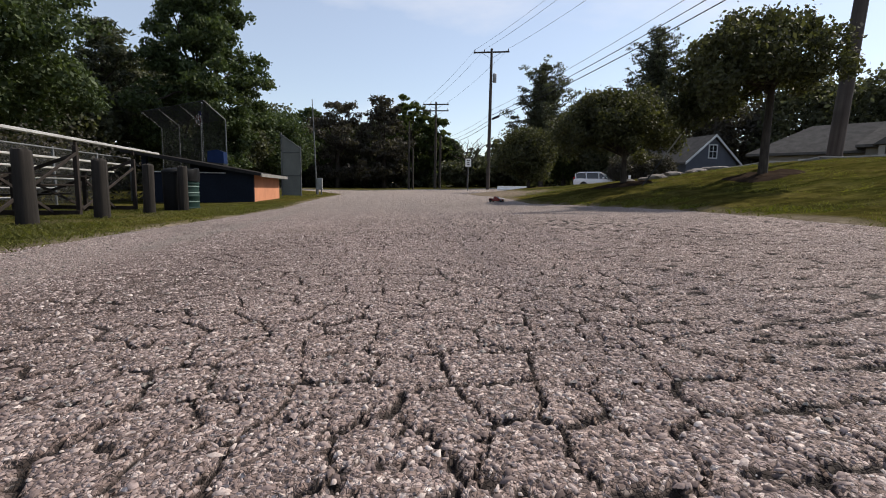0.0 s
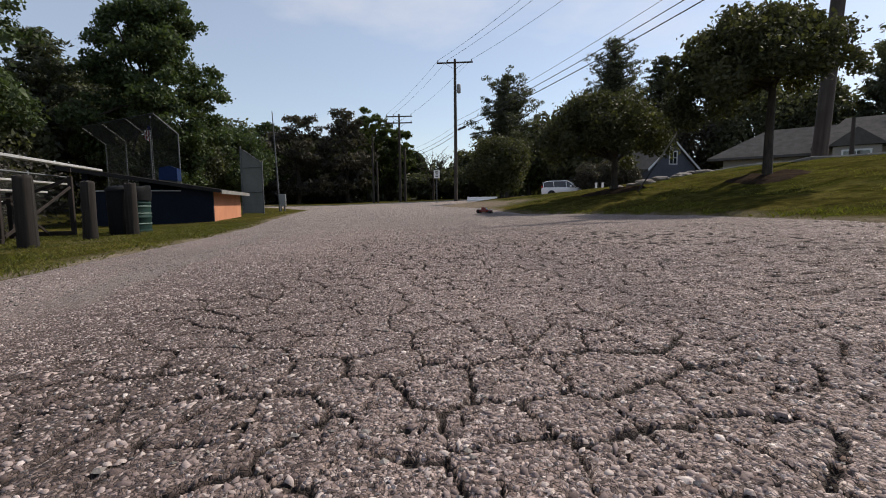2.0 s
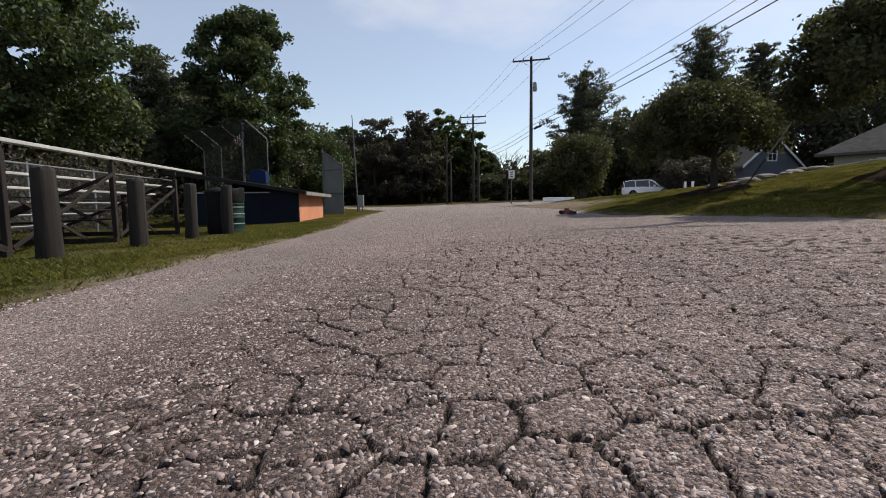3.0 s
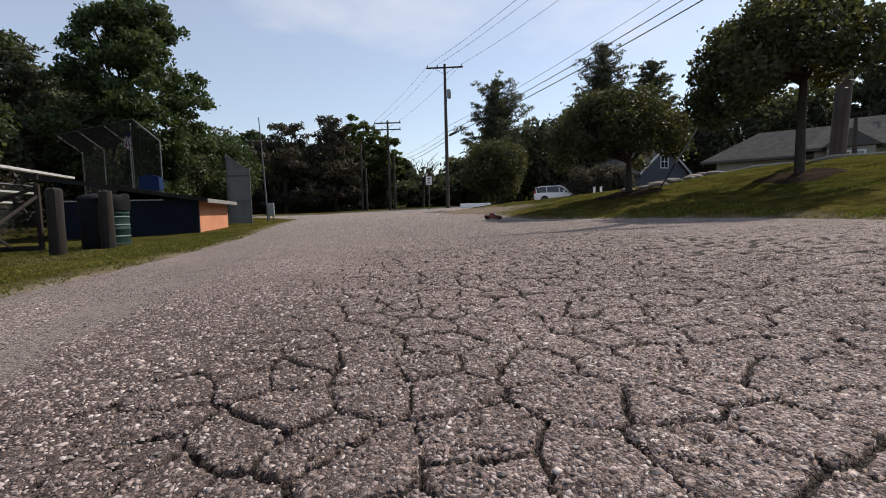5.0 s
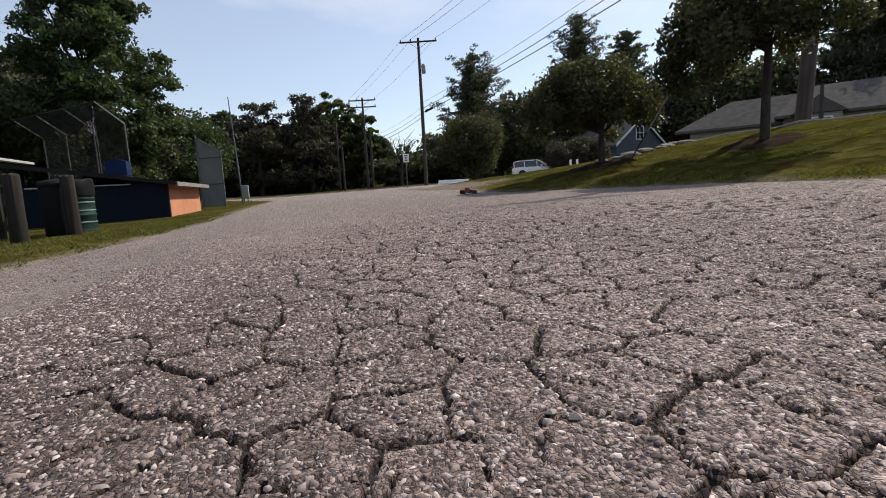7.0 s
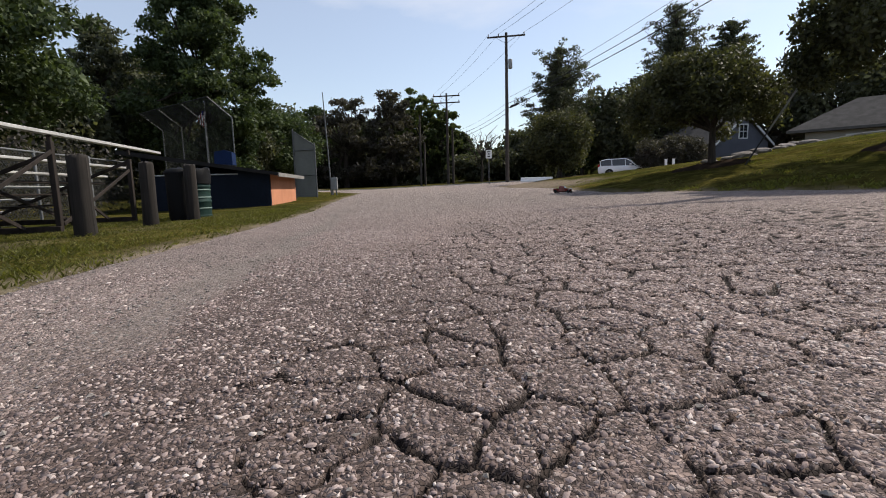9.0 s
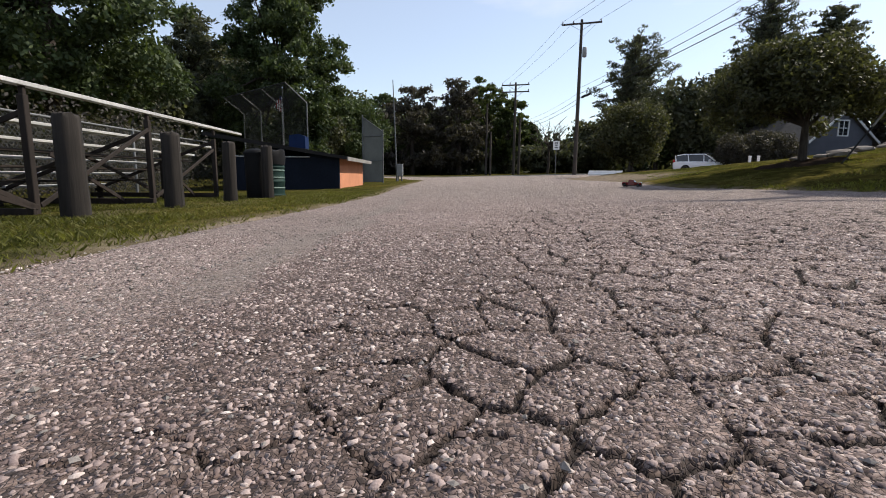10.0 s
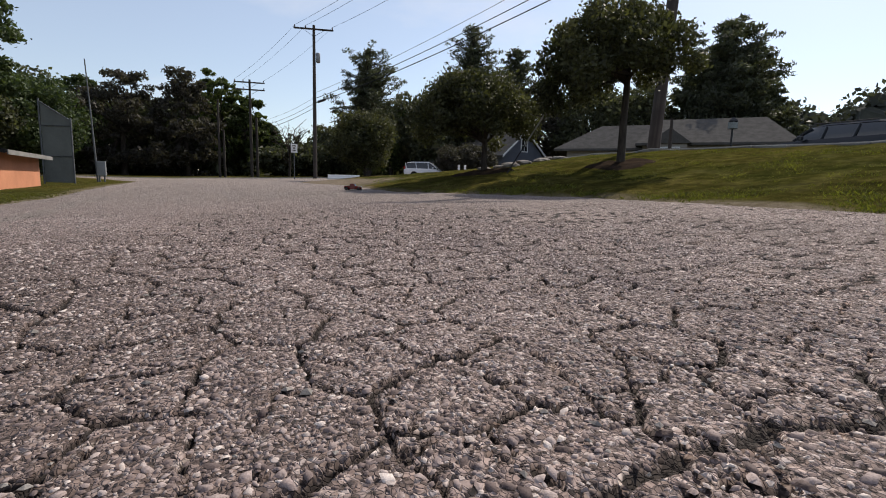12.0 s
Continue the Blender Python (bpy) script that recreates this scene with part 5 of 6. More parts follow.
for k in range(6):
    part("stripe", Shape().box((-0.04 - 0.065 * (k + 1), -0.03 + 0.03 * (k % 2), 4.02 + 0.05 * k), (-0.04 - 0.065 * k, 0.01 + 0.03 * (k % 2), 4.92 - 0.05 * k), 0.006), M_FLAGRED if k % 2 else M_WHITE, flag, "red stripe" if k % 2 else "white stripe")
part("canton", Shape().box((-0.18, -0.05, 4.72), (-0.04, -0.032, 4.95), 0.006), M_FLAGBLUE, flag, "blue field")
lp = thing("lamp_pole", pose(-8.25, 30.5, ground_at(-8.25, 30.5) - 0.05), "slim grey lamp pole at the field corner with a small box", "lamp pole")
part("pole", Shape().tube([(0, 0, 0), (-0.1, 0, 3), (-0.22, 0, 5.9)], [0.05, 0.04, 0.025], 8), M_GALV, lp, "", True)
part("control_box", Shape().box((0.05, -0.25, 0.35), (0.42, -0.1, 1.05), 0.015), M_TRANSF, lp, "grey control box")
part("box_leg", Shape().box((0.1, -0.2, 0), (0.16, -0.14, 0.36)), M_GALV, lp)
part("box_leg", Shape().box((0.31, -0.2, 0), (0.37, -0.14, 0.36)), M_GALV, lp)


# ---- poles and wires ----
def insulator(x, y, z):
    return Shape().lathe([(0.02, z), (0.05, z + 0.02), (0.035, z + 0.06), (0.055, z + 0.09), (0.03, z + 0.14), (0.045, z + 0.16), (0.02, z + 0.2)], 8, Matrix.Translation((x, y, 0)))


def utility_pole(x, y, h, r, arms, label, turn=0.0, lean=0.0, boxes=(), second=None):
    t = thing("utility_pole", pose(x, y, ground_at(x, y) - 0.1, 0, lean, turn), label, "utility pole")
    part("pole", Shape().tube([(0, 0, 0), (0.01, 0, h * 0.5), (0, 0, h)], [r, r * 0.85, r * 0.62], 14), M_POLE, t, "", True)
    for z, w in arms:
        arm = part("crossarm", Shape().box((-w / 2, -r - 0.07, z - 0.06), (w / 2, -r + 0.04, z + 0.06), 0.01), M_POLE, t)
        part("brace", Shape().beam((-w * 0.27, -r - 0.02, z - 0.05), (0, -r + 0.02, z - 0.55), 0.03, 0.02, 0), M_DARK, t)
        part("brace", Shape().beam((w * 0.27, -r - 0.02, z - 0.05), (0, -r + 0.02, z - 0.55), 0.03, 0.02, 0), M_DARK, t)
        for q in (-0.47, -0.2, 0.47):
            part("insulator", insulator(q * w, -r - 0.015, z + 0.06), M_CERAMIC, t, "brown porcelain insulator", True)
    for bx_, bz, bw, bh in boxes:
        part("transformer", Shape().lathe([(bw * 0.4, bz - bh / 2), (bw / 2, bz - bh / 2 + 0.04), (bw / 2, bz + bh / 2 - 0.05), (bw * 0.42, bz + bh / 2), (0.05, bz + bh / 2 + 0.03)], 14, Matrix.Translation((bx_, 0, 0))), M_TRANSF, t, "grey canister", True)
    if second:
        part("stub_pole", Shape().tube([(second, 0.1, 0), (second, 0.1, h * 0.62)], [r * 0.9, r * 0.7], 12), M_POLE, t, "", True)
    return t


PA, PAH = (3.30, 44.0), 12.3
PB, PBH = (11.75, 14.9), 11.6
PC, PCH = (-2.08, 55.7), 9.75
utility_pole(*PA, PAH, 0.17, ((PAH - 0.35, 3.1),), "tall brown utility pole with a crossarm and grey canister", -8, 0, ((0.32, PAH - 2.5, 0.34, 0.75),))
utility_pole(*PB, PBH, 0.2, ((PBH - 0.35, 2.6),), "thick brown utility pole leaning on top of the bank", -10, 3.0)
utility_pole(*PC, PCH, 0.16, ((PCH - 0.3, 2.9), (PCH - 1.0, 2.9)), "far brown utility pole with two crossarms", -6, 0, (), 0.55)
utility_pole(*at_bearing(44.6, 28), 2.9, 0.11, (), "short brown pole beyond the street", 0, 0)
lx, ly = at_bearing(50.2, 27)
pl = thing("post_lamp", pose(lx, ly, ground_at(lx, ly)), "dark post lamp with a square lantern beside the long house", "lamp")
part("post", Shape().tube([(0, 0, -0.1), (0, 0, 1.9)], 0.045, 8), M_DARK, pl, "", True)
part("arm", Shape().beam((-0.5, 0, 0.8), (0.0, 0, 0.8), 0.05, 0.05, 0.005), M_DARK, pl)
part("lantern", Shape().box((-0.16, -0.16, 1.9), (0.16, 0.16, 2.25), 0.03), M_GLASS, pl, "glass lantern")
part("cap", Shape().lathe([(0.26, 2.25), (0.2, 2.33), (0.04, 2.45)], 4), M_DARK, pl, "dark cap")
utility_pole(-5.0, 55.0, 7.6, 0.13, (), "far slim brown pole beside the wood edge", 0, 0, (), 0.45)


def wire(a, b, sag, r, label, name="power_line"):
    a, b = Vector(a), Vector(b)
    pts = [a.lerp(b, k / 16) - Vector((0, 0, sag * 4 * (k / 16) * (1 - k / 16))) for k in range(17)]
    ob = new(name, Shape().tube(pts, r, 5).mesh(name, M_WIRE, True))
    return tagged(ob, label, "overhead line", "overhead lines", "structure")


za, zb, zc = ground_at(*PA) - 0.1, ground_at(*PB) - 0.1, ground_at(*PC) - 0.1
bt = (PB[0] + math.sin(radians(3)) * PBH, PB[1], zb + PBH)
bl = (PB[0] + 0.45, PB[1], zb)
PD = (16.5, -30.0)
for q in (-1.45, -0.62, 1.45):
    wire((PA[0] + q * 0.99, PA[1] - 0.18 - q * 0.14, za + PAH - 0.1), (bt[0] + q * 0.8, bt[1] - q * 0.15, bt[2] - 0.1), 0.5, 0.011, "thin black power line from pole to pole")
    wire((PA[0] + q * 0.99, PA[1] - 0.18 - q * 0.14, za + PAH - 0.1), (PC[0] + q * 0.92, PC[1] - 0.2, zc + PCH - 0.05), 0.25, 0.009, "thin black power line to the far pole")
    wire((bt[0] + q * 0.8, bt[1] - q * 0.15, bt[2] - 0.1), (PD[0] + q, PD[1], 13.5), 0.5, 0.011, "thin black power line going on past the bank")
for za_, zb_, r in ((6.55, 7.35, 0.020), (6.2, 6.9, 0.024), (7.0, 7.9, 0.011)):
    wire((PA[0], PA[1] - 0.2, za + za_), (bl[0], bl[1] - 0.1, bl[2] + zb_), 0.35, r, "thick black communication cable between the poles", "cable")
    wire((PA[0], PA[1] + 0.2, za + za_ - 0.3), (PC[0], PC[1] - 0.2, zc + za_ - 1.5), 0.35, r * 0.8, "black communication cable to the far pole", "cable")
    wire((bl[0], bl[1] - 0.1, bl[2] + zb_), (PD[0], PD[1], 9.0), 0.4, r, "thick black communication cable past the bank", "cable")
for k, (f, dz) in enumerate(((0.035, -0.02), (0.062, -0.02))):
    a, b = Vector((PA[0], PA[1] - 0.2, za + 6.2)), Vector((bl[0], bl[1] - 0.1, bl[2] + 6.9))
    p = a.lerp(b, f) - Vector((0, 0, 0.35 * 4 * f * (1 - f)))
    d = (b - a).normalized()
    tagged(new("splice_case", Shape().tube([p - d * 0.34, p - d * 0.28, p + d * 0.28, p + d * 0.34], [0.03, 0.1, 0.1, 0.03], 8).mesh("splice_case", M_WIRE, True)), "black splice case hanging on the cable", "splice case", kind="structure")
ga = Vector((5.6, 13.2, ground_at(5.6, 13.2) - 0.05))
gb = Vector((bl[0] - 0.2, bl[1] - 0.1, bl[2] + 7.9))
guy = thing("guy_wire", pose(0, 0, 0), "steel guy wire with a pale plastic guard anchored in the bank", "guy wire")
part("strand", Shape().tube([ga, gb], 0.008, 6), M_GALV, guy, "", True)
gd = (gb - ga).normalized()
part("guard", Shape().tube([ga + gd * 0.95, ga + gd * 1.0, ga + gd * 2.35, ga + gd * 2.4], [0.014, 0.021, 0.021, 0.014], 8), M_GUARD, guy, "pale plastic guard", True)
part("rod", Shape().tube([ga - gd * 0.1, ga + gd * 0.97], 0.018, 6), M_DARK, guy, "", True)

sg = thing("road_sign", pose(1.4, 37.8, ground_at(1.4, 37.8)), "small white rectangular road sign on a steel post", "road sign")
part("post", Shape().box((-0.03, 0, -0.2), (0.03, 0.04, 2.5), 0.004), M_GALV, sg)
part("plate", Shape().box((-0.22, -0.012, 1.85), (0.22, -0.002, 2.45), 0.003), M_WHITE, sg, "white plate")
for z, w in ((2.32, 0.24), (2.17, 0.16), (2.0, 0.2)):
    part("text_bar", Shape().box((-w / 2, -0.018, z - 0.04), (w / 2, -0.013, z + 0.04)), M_DARK, sg, "dark bar of lettering")


# ---- vehicles ----
def wheel(parent, x, y, r, w, axis="x"):
    m = Matrix.Translation((x, y, r)) @ Matrix.Rotation(radians(90), 4, "Y")
    wh = part("wheel", Shape().lathe([(r * 0.62, -w / 2), (r * 0.93, -w / 2), (r, -w * 0.3), (r, w * 0.3), (r * 0.93, w / 2), (r * 0.62, w / 2)], 24, m), M_RUBBER, parent, "black tyre", True)
    s = 1 if x > 0 else -1
    part("rim", Shape().lathe([(r * 0.2, w * 0.3), (r * 0.55, w * 0.42), (r * 0.62, w * 0.5)] if s > 0 else [(r * 0.62, -w * 0.5), (r * 0.55, -w * 0.42), (r * 0.2, -w * 0.3)], 18, m), M_GALV, wh, "alloy rim", True)
    return wh


def loft(sections):
    """A closed skin through sections of equal point counts, each a list of 3D points."""
    n = len(sections[0])
    sh = Shape()
    vs = [p for s in sections for p in s]
    fs = [(i * n + k, i * n + (k + 1) % n, (i + 1) * n + (k + 1) % n, (i + 1) * n + k) for i in range(len(sections) - 1) for k in range(n)]
    fs += [tuple(reversed(range(n))), tuple(range((len(sections) - 1) * n, len(sections) * n))]
    return sh.add(vs, fs)


def car(m, paint, label, ln=4.75, wd=1.9, ht=1.72, kind_word="car", suv=True):
    """A passenger car, nose towards -y, wheels on z = 0."""
    t = thing("parked_car", m, label, kind_word)
    h = ln / 2
    belt = 0.62 * ht
    prof = [(-h, 0.42, 0.86, 0.80), (-h + 0.12, 0.30, belt * 0.86, 0.93), (-h + 1.15, 0.26, belt * 0.96, 1.0), (-0.2, 0.26, belt, 1.0), (h - 0.5, 0.27, belt * 1.02, 0.99), (h - 0.06, 0.36, belt * 0.98, 0.93), (h, 0.5, belt * 0.9, 0.86)]
    secs = []
    for y, zb_, zt, f in prof:
        w = wd / 2 * f
        secs.append([(-w * 0.94, y, zb_), (-w, y, zb_ + 0.18), (-w, y, zt - 0.14), (-w * 0.93, y, zt), (w * 0.93, y, zt), (w, y, zt - 0.14), (w, y, zb_ + 0.18), (w * 0.94, y, zb_)])
    part("body", loft(secs), paint, t, "", True)
    back = h - 0.12 if suv else h - 0.9
    cab = [(-h + 1.15, belt * 0.955, 0.90, belt * 0.96), (-h + 1.75, belt, 0.87, ht * 0.93), (-0.1, belt, 0.86, ht), (back - 0.55, belt, 0.85, ht * 0.985), (back - 0.15, belt, 0.84, ht * 0.93), (back, belt, 0.86, belt * 1.03)]
    secs = []
    for y, zb_, f, zt in cab:
        w = wd / 2 * f
        k = max(0.0, (zt - belt) / (ht - belt))
        wt = w * (1 - 0.17 * k)
        secs.append([(-w, y, zb_ - 0.02), (-wt, y, zt - 0.05), (-wt * 0.9, y, zt), (wt * 0.9, y, zt), (wt, y, zt - 0.05), (w, y, zb_ - 0.02)])
    part("glasshouse", loft(secs), M_GLASS, t, "dark tinted glass", True)
    secs = []
    for y, zt in ((-h + 1.78, ht * 0.94), (-0.1, ht + 0.012), (back - 0.55, ht), (back - 0.12, ht * 0.945)):
        w = wd / 2 * 0.86 * 0.84
        secs.append([(-w, y, zt - 0.05), (-w * 0.9, y, zt + 0.015), (w * 0.9, y, zt + 0.015), (w, y, zt - 0.05)])
    part("roof", loft(secs), paint, t, "", True)
    for s in (-1, 1):
        for y0, y1 in ((-h + 1.2, -h + 1.78), (-0.12, -0.05), (0.95, 1.03), (back - 0.12, back - 0.02)):
            part("pillar", Shape().beam((s * wd / 2 * 0.90, y0, belt), (s * wd / 2 * 0.735, y1, ht * 0.94), 0.06, 0.07, 0.01), paint, t)
        part("mirror", Shape().box((s * wd * 0.5 - 0.02 if s > 0 else -wd * 0.5 - 0.2, -h + 1.5, belt - 0.02), (s * wd * 0.5 + 0.2 if s > 0 else -wd * 0.5 + 0.02, -h + 1.66, belt + 0.15), 0.03), paint, t)
        part("headlight", Shape().box((s * 0.66 - 0.15, -h + 0.0, 0.73), (s * 0.66 + 0.15, -h + 0.25, 0.82), 0.03), M_LAMP, t, "clear headlight")
        part("tail_light", Shape().box((s * 0.74 - 0.1, h - 0.15, 0.85), (s * 0.74 + 0.1, h + 0.01, 1.1), 0.03), M_TAIL, t, "red tail light")
        if suv:
            part("roof_rail", Shape().beam((s * 0.58, -0.6, ht + 0.06), (s * 0.58, back - 0.7, ht + 0.05), 0.04, 0.04, 0.008), M_DARK, t)
        for y in (-h + 0.92, h - 0.95):
            wheel(t, s * (wd / 2 - 0.12), y, 0.36, 0.24)
    part("grille", Shape().box((-0.42, -h - 0.02, 0.55), (0.42, -h + 0.2, 0.80), 0.03), M_DARK, t, "dark grille")
    part("bumper", Shape().box((-0.8, -h - 0.05, 0.34), (0.8, -h + 0.2, 0.52), 0.04), M_DARK, t, "dark lower bumper")
    part("number_plate", Shape().box((-0.26, -h - 0.06, 0.44), (0.26, -h - 0.045, 0.56), 0.004), M_WHITE, t, "white plate")
    return t


def street_z(y):
    return float(street_height(y)) + 0.05


car(pose(13.2, 44.0, street_z(44.0) + 0.02, 0, 0, 66), M_CARWHITE, "white hatchback parked beyond the street", 4.2, 1.9, 1.52, "car")
car(pose(20.6, 14.9, ground_at(20.6, 14.9) - 0.01, 0, 0, 183), M_CARBLUE, "dark blue estate car parked across the street", 4.7, 1.85, 1.46, "car")
for k in range(2):
    mx, my = 10.0 + 0.34 * k, 28.0 - 0.1 * k
    mp = thing("marker_post", pose(mx, my, ground_at(mx, my) - 0.1), "short white marker post beside the street", "post", "white posts by the street")
    part("post", Shape().box((-0.05, -0.05, 0), (0.05, 0.05, 0.62), 0.012), M_WHITE, mp)
    part("cap", Shape().box((-0.065, -0.065, 0.62), (0.065, 0.065, 0.66), 0.015), M_TRIM, mp)

# ---- houses ----
def window(parent, m, w, h):
    win = part("window", Shape().box((-w / 2, -0.02, -h / 2), (w / 2, 0.03, h / 2), 0, m), M_GLASS, parent, "dark glass window")
    for a, b in (((-w / 2 - 0.1, -0.06, h / 2), (w / 2 + 0.1, 0.02, h / 2 + 0.1)), ((-w / 2 - 0.1, -0.06, -h / 2 - 0.1), (w / 2 + 0.1, 0.02, -h / 2)), ((-w / 2 - 0.1, -0.06, -h / 2), (-w / 2, 0.02, h / 2)), ((w / 2, -0.06, -h / 2), (w / 2 + 0.1, 0.02, h / 2)), ((-w / 2, -0.05, -0.03), (w / 2, 0.015, 0.03)), ((-0.025, -0.05, -h / 2), (0.025, 0.015, h / 2))):
        part("frame", Shape().box(a, b, 0, m), M_TRIM, win, "white window frame")
    return win


hx, hy = 25.0, 48.0
hz = ground_at(hx, hy) - 0.3
house = thing("blue_house", pose(hx, hy, hz, 0, 0, 18), "blue-grey house with a gable, white trim and grey shingle roof", "house")
EV, AP, HW, HL = 3.55 - hz, 5.95 - hz, 2.95, 8.5
part("wall", Shape().prism([(-HW, 0), (HW, 0), (HW, EV), (0, AP), (-HW, EV)], 0, HL, "y"), M_SIDING, house, "blue-grey siding")
for k in range(16):
    z = 0.3 + k * 0.3
    w = HW if z < EV else HW * (AP - z) / (AP - EV) - 0.04
    if w > 0.15:
        part("siding_board", Shape().box((-w, -0.022, z), (w, 0.0, z + 0.03)), M_SIDING, house)
for s in (-1, 1):
    sl = (AP - EV) / HW
    part("roof", Shape().prism([(0, AP + 0.02), (0, AP + 0.2), (s * (HW + 0.4), EV - 0.4 * sl + 0.2), (s * (HW + 0.4), EV - 0.4 * sl + 0.02)], -0.3, HL + 0.3, "y"), M_SHINGLE, house, "grey shingle roof")
    part("barge_board", Shape().prism([(0, AP - 0.02), (0, AP + 0.2), (s * (HW + 0.4), EV - 0.4 * sl + 0.2), (s * (HW + 0.4), EV - 0.4 * sl - 0.02)], -0.36, -0.302, "y"), M_TRIM, house, "white barge board")
window(house, pose(0, 0, EV + 1.0), 0.85, 1.15)

rx0, ry0 = 28.9, 31.6
rz = ground_at(rx0, ry0) - 0.3
ranch = thing("ranch_house", pose(rx0, ry0, rz, 0, 0, -44), "long low beige house with grey shingle roofs", "house")
RE, RR = 3.85 - rz, 6.1 - rz


def hip(name, x0, x1, y0, y1, e, r, inset, parent):
    ym = (y0 + y1) / 2
    sh = Shape().add([(x0, y0, e), (x1, y0, e), (x1, y1, e), (x0, y1, e), (x0 + inset, ym, r), (x1 - inset, ym, r), (x0, y0, e - 0.18), (x1, y0, e - 0.18), (x1, y1, e - 0.18), (x0, y1, e - 0.18)],
                     [(0, 1, 5, 4), (1, 2, 5), (2, 3, 4, 5), (3, 0, 4), (0, 6, 7, 1), (1, 7, 8, 2), (2, 8, 9, 3), (3, 9, 6, 0), (6, 9, 8, 7)])
    return part(name, sh, M_SHINGLE, parent, "grey shingle roof")


part("wall", Shape().box((-2.2, 0, 0), (7.4, 7.5, RE), 0.01), M_RANCH_WALL, ranch, "beige wall")
part("wall", Shape().box((-8.2, 1.0, 0), (-2.2, 7.0, RE - 0.3), 0.01), M_RANCH_WALL, ranch, "beige wall")
hip("roof", -2.7, 8.0, -0.6, 8.1, RE, RR, 1.6, ranch)
hip("roof", -9.2, 2.6, 0.4, 7.6, RE - 0.3, RR - 0.35, 3.4, ranch)
part("porch_gable", Shape().prism([(-1.8, RE - 0.1), (1.2, RE - 0.1), (-0.3, RE + 1.05)], -1.4, 3.0, "y"), M_SHINGLE, ranch, "grey shingle porch gable")
part("porch_wall", Shape().box((-1.5, -1.2, 0), (0.9, 0, RE - 0.12), 0.01), M_RANCH_WALL, ranch, "beige porch wall")
window(ranch, pose(-0.3, -1.22, RE - 1.0), 1.3, 1.1)
for x in (2.6, 5.4):
    window(ranch, pose(x, -0.02, RE - 1.0), 1.3, 1.1)
window(ranch, pose(-5.2, 0.98, RE - 1.4), 1.3, 1.1)

rr_ = np.random.RandomState(8)


def boulder(x, y, r):
    bm = bmesh.new()
    bmesh.ops.create_icosphere(bm, subdivisions=2, radius=r)
    ph = rr_.rand(3) * 6
    for q in bm.verts:
        n = noise.noise(q.co * (1.6 / r) + Vector(ph))
        q.co = Vector((q.co.x * 1.35, q.co.y * 1.1, q.co.z * 0.46)) * (1 + 0.4 * n)
    me = bpy.data.meshes.new("boulder")
    bm.to_mesh(me)
    bm.free()
    me.materials.append(M_STONE)
    ob = new("boulder", me)
    ob.matrix_world = pose(x, y, ground_at(x, y) + 0.15 * r, 0, 0, rr_.rand() * 360)
    return tagged(ob, "pale grey landscaping boulder on the grass bank", "boulder", "boulders on the bank")


for k in range(13):
    f = k / 12
    boulder(6.15 + 3.7 * f + 0.15 * rr_.randn(), 15.6 + 1.6 * f + 0.2 * rr_.randn(), 0.14 + 0.10 * rr_.rand())

# low white block beside the junction, a made-up stand-in for an unidentified pale shape
cb = thing("pale_stand_in", pose(4.85, 37.9, ground_at(4.85, 37.9), 0, 0, -8), "low white block standing in for an unidentified pale shape beside the junction", "barrier")
part("stand_in_foot", Shape().prism([(-0.22, -0.1), (0.22, -0.1), (0.22, 0.08), (0.13, 0.16), (-0.13, 0.16), (-0.22, 0.08)], -1.15, 1.15, "x"), M_WHITE, cb)
part("stand_in_top", Shape().prism([(-0.128, 0.161), (0.128, 0.161), (0.09, 0.29), (0.07, 0.31), (-0.07, 0.31), (-0.09, 0.29)], -1.13, 1.13, "x"), M_WHITE, cb)

# mulch rings under the trees on the bank
for x, y, r in ((7.55, 11.3, 0.8), (5.55, 14.5, 0.9), (4.9, 29.5, 1.6)):
    rm = np.random.RandomState(int(x * 10))
    nn, vs, fs = 28, [], []
    for j, f in enumerate((0.05, 0.5, 0.85, 1.0)):
        for q in range(nn):
            w = 2 * math.pi * q / nn
            rr = r * f * (1 + 0.12 * math.sin(3 * w + x) + 0.05 * rm.randn())
            xx, yy = x + rr * math.cos(w), y + rr * math.sin(w)
            vs.append((xx, yy, ground_at(xx, yy) + (0.075, 0.06, 0.045, -0.03)[j] + 0.012 * rm.randn()))
    for j in range(3):
        for q in range(nn):
            fs.append((j * nn + q, j * nn + (q + 1) % nn, (j + 1) * nn + (q + 1) % nn, (j + 1) * nn + q))
    fs.append(tuple(range(nn)))
    tagged(new("mulch_ring", Shape().add(vs, fs).mesh("mulch_ring", M_MULCH, True)), "ring of dark bark mulch round a tree foot", "mulch", kind="stuff")


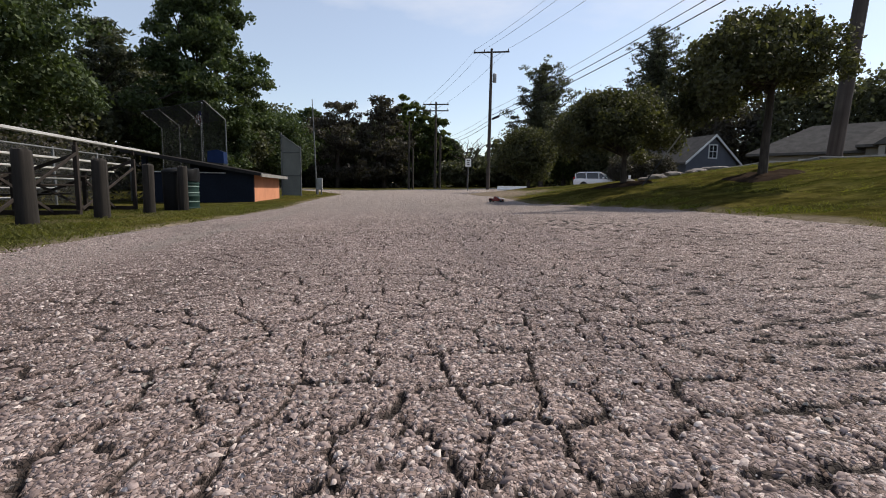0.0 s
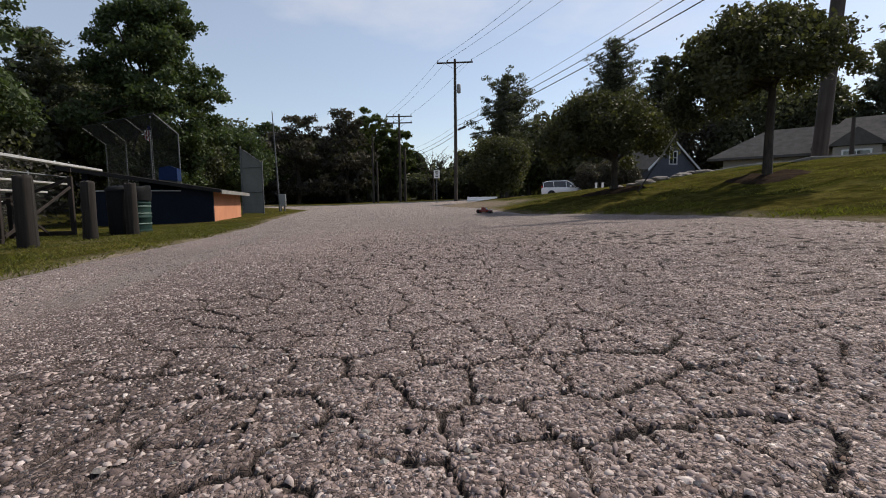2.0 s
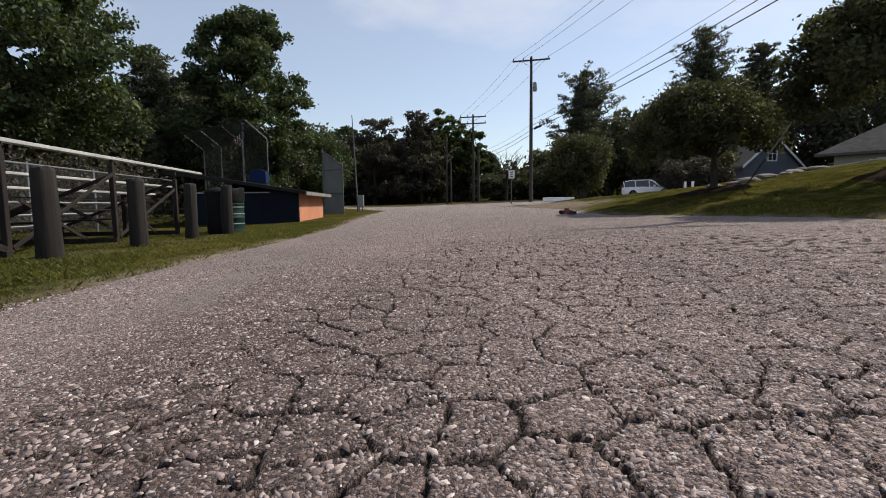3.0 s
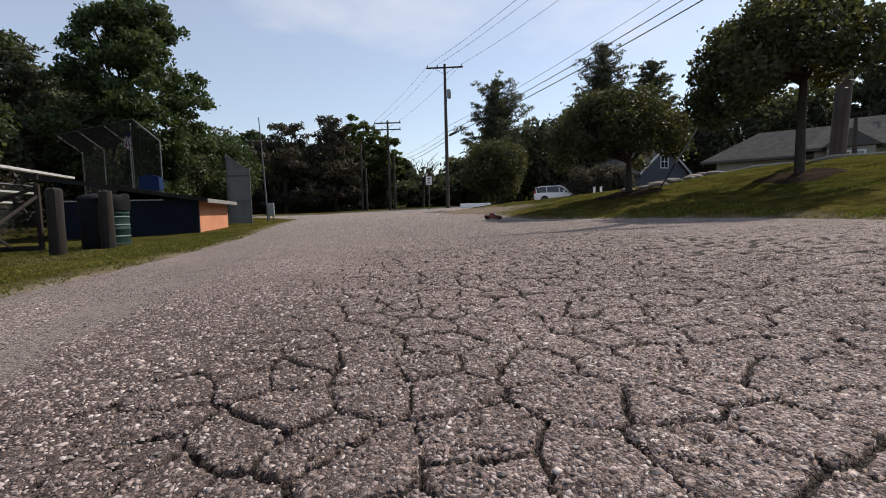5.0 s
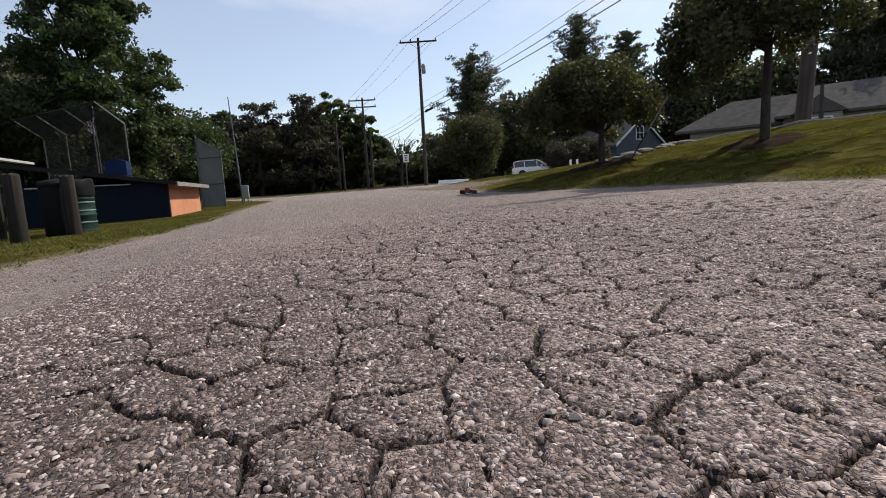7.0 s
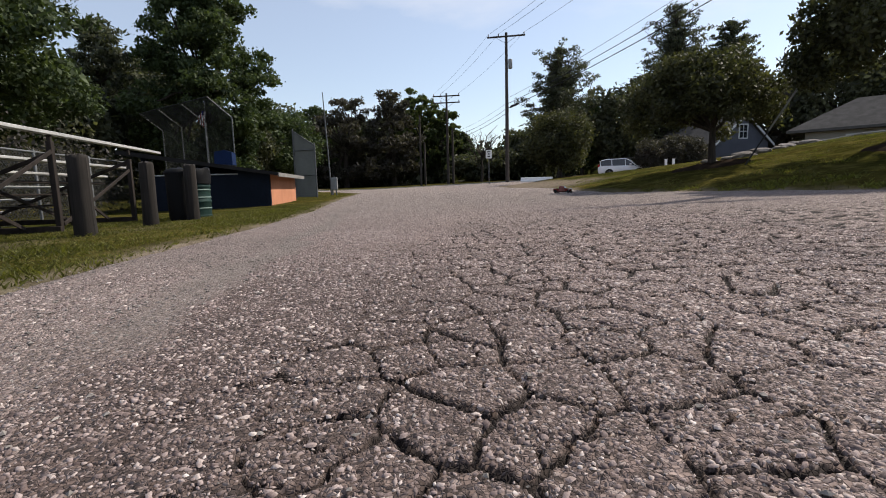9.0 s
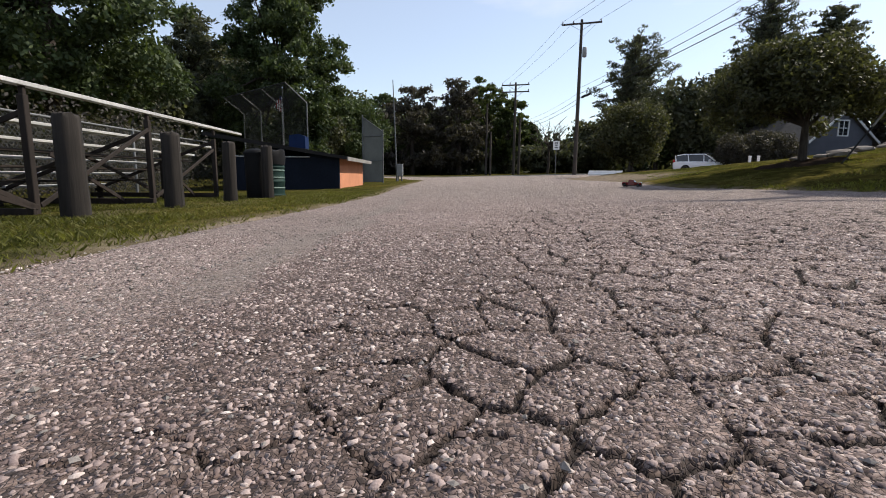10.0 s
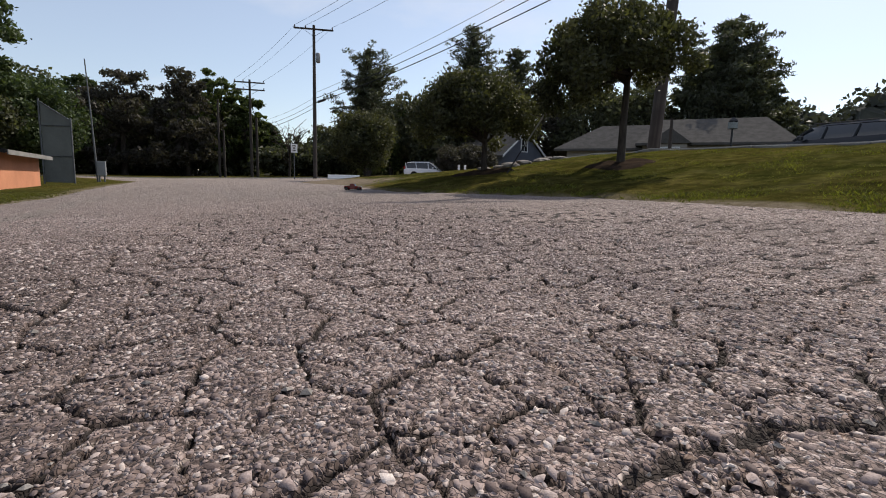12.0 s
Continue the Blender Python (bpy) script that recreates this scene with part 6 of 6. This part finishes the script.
# ---- the toy truck on the road ----
def toy_truck(x, y, turn):
    z = float(road_height(x, y)) + 0.004
    t = thing("toy_truck", pose(x, y, z, 0, 0, turn), "dark red radio-controlled hot-rod pickup with black wheels", "toy truck")
    # nose towards -y
    part("hood", loft([[(-0.028, -0.20, 0.045), (-0.034, -0.20, 0.085), (0.034, -0.20, 0.085), (0.028, -0.20, 0.045)], [(-0.045, -0.06, 0.04), (-0.052, -0.06, 0.105), (0.052, -0.06, 0.105), (0.045, -0.06, 0.04)]]), M_RED, t, "", True)
    part("cab", loft([[(-0.055, -0.06, 0.03), (-0.06, -0.06, 0.105), (0.06, -0.06, 0.105), (0.055, -0.06, 0.03)], [(-0.062, -0.035, 0.03), (-0.056, -0.035, 0.155), (0.056, -0.035, 0.155), (0.062, -0.035, 0.03)], [(-0.066, 0.06, 0.03), (-0.06, 0.06, 0.162), (0.06, 0.06, 0.162), (0.066, 0.06, 0.03)], [(-0.066, 0.085, 0.03), (-0.058, 0.075, 0.15), (0.058, 0.075, 0.15), (0.066, 0.085, 0.03)]]), M_RED, t, "", True)
    part("bed", Shape().box((-0.07, 0.086, 0.035), (0.07, 0.215, 0.10), 0.012), M_RED, t)
    part("bed_cover", Shape().box((-0.062, 0.09, 0.10), (0.062, 0.21, 0.106), 0.003), M_DARK, t, "dark bed cover")
    part("windscreen", Shape().add([(-0.05, -0.062, 0.108), (0.05, -0.062, 0.108), (0.047, -0.039, 0.148), (-0.047, -0.039, 0.148)], [(0, 1, 2, 3)]), M_GLASS, t, "dark windscreen")
    part("rear_window", Shape().box((-0.035, 0.08, 0.115), (0.035, 0.086, 0.14), 0.002), M_GLASS, t, "dark rear window")
    part("grille", Shape().box((-0.03, -0.212, 0.03), (0.03, -0.199, 0.095), 0.008), M_CHROME, t, "chrome grille")
    part("running_gear", Shape().box((-0.05, -0.19, 0.018), (0.05, 0.2, 0.035), 0.004), M_DARK, t, "black plastic chassis")
    part("licence_bar", Shape().box((-0.016, 0.214, 0.075), (0.016, 0.219, 0.082)), M_WHITE, t, "small pale bar")
    for s in (-1, 1):
        for y_, r, w in ((-0.155, 0.036, 0.032), (0.15, 0.042, 0.042)):
            wheel(t, s * 0.092, y_, r, w)
        pts = [(s * 0.088, 0.15 + 0.05 * math.cos(a), 0.042 + 0.05 * math.sin(a)) for a in [math.pi * q / 8 for q in range(9)]]
        sh = Shape()
        for q in range(8):
            sh.beam(pts[q], pts[q + 1], 0.05, 0.006, 0)
        part("rear_fender", sh, M_RED, t)
        part("front_fender", loft([[(s * 0.066, -0.20, 0.06), (s * 0.066, -0.2, 0.066), (s * 0.108, -0.2, 0.062), (s * 0.108, -0.2, 0.056)], [(s * 0.06, -0.155, 0.076), (s * 0.06, -0.155, 0.084), (s * 0.11, -0.155, 0.080), (s * 0.11, -0.155, 0.074)], [(s * 0.06, -0.08, 0.04), (s * 0.06, -0.08, 0.047), (s * 0.095, -0.08, 0.044), (s * 0.095, -0.08, 0.038)], [(s * 0.06, 0.08, 0.03), (s * 0.06, 0.08, 0.037), (s * 0.085, 0.08, 0.036), (s * 0.085, 0.08, 0.03)]]), M_RED, t, "", True)
        part("headlight", Shape().lathe([(0.006, -0.012), (0.013, -0.006), (0.014, 0.008), (0.004, 0.012)], 12, Matrix.Translation((s * 0.052, -0.185, 0.09)) @ Matrix.Rotation(radians(90), 4, "X")), M_CHROME, t, "chrome headlight", True)
        part("tail_light", Shape().lathe([(0.004, 0.0), (0.008, 0.002), (0.008, 0.007), (0.002, 0.009)], 10, Matrix.Translation((s * 0.055, 0.214, 0.06)) @ Matrix.Rotation(radians(-90), 4, "X")), M_TAIL, t, "red tail light", True)
    return t


toy_truck(1.85, 14.0, 62)
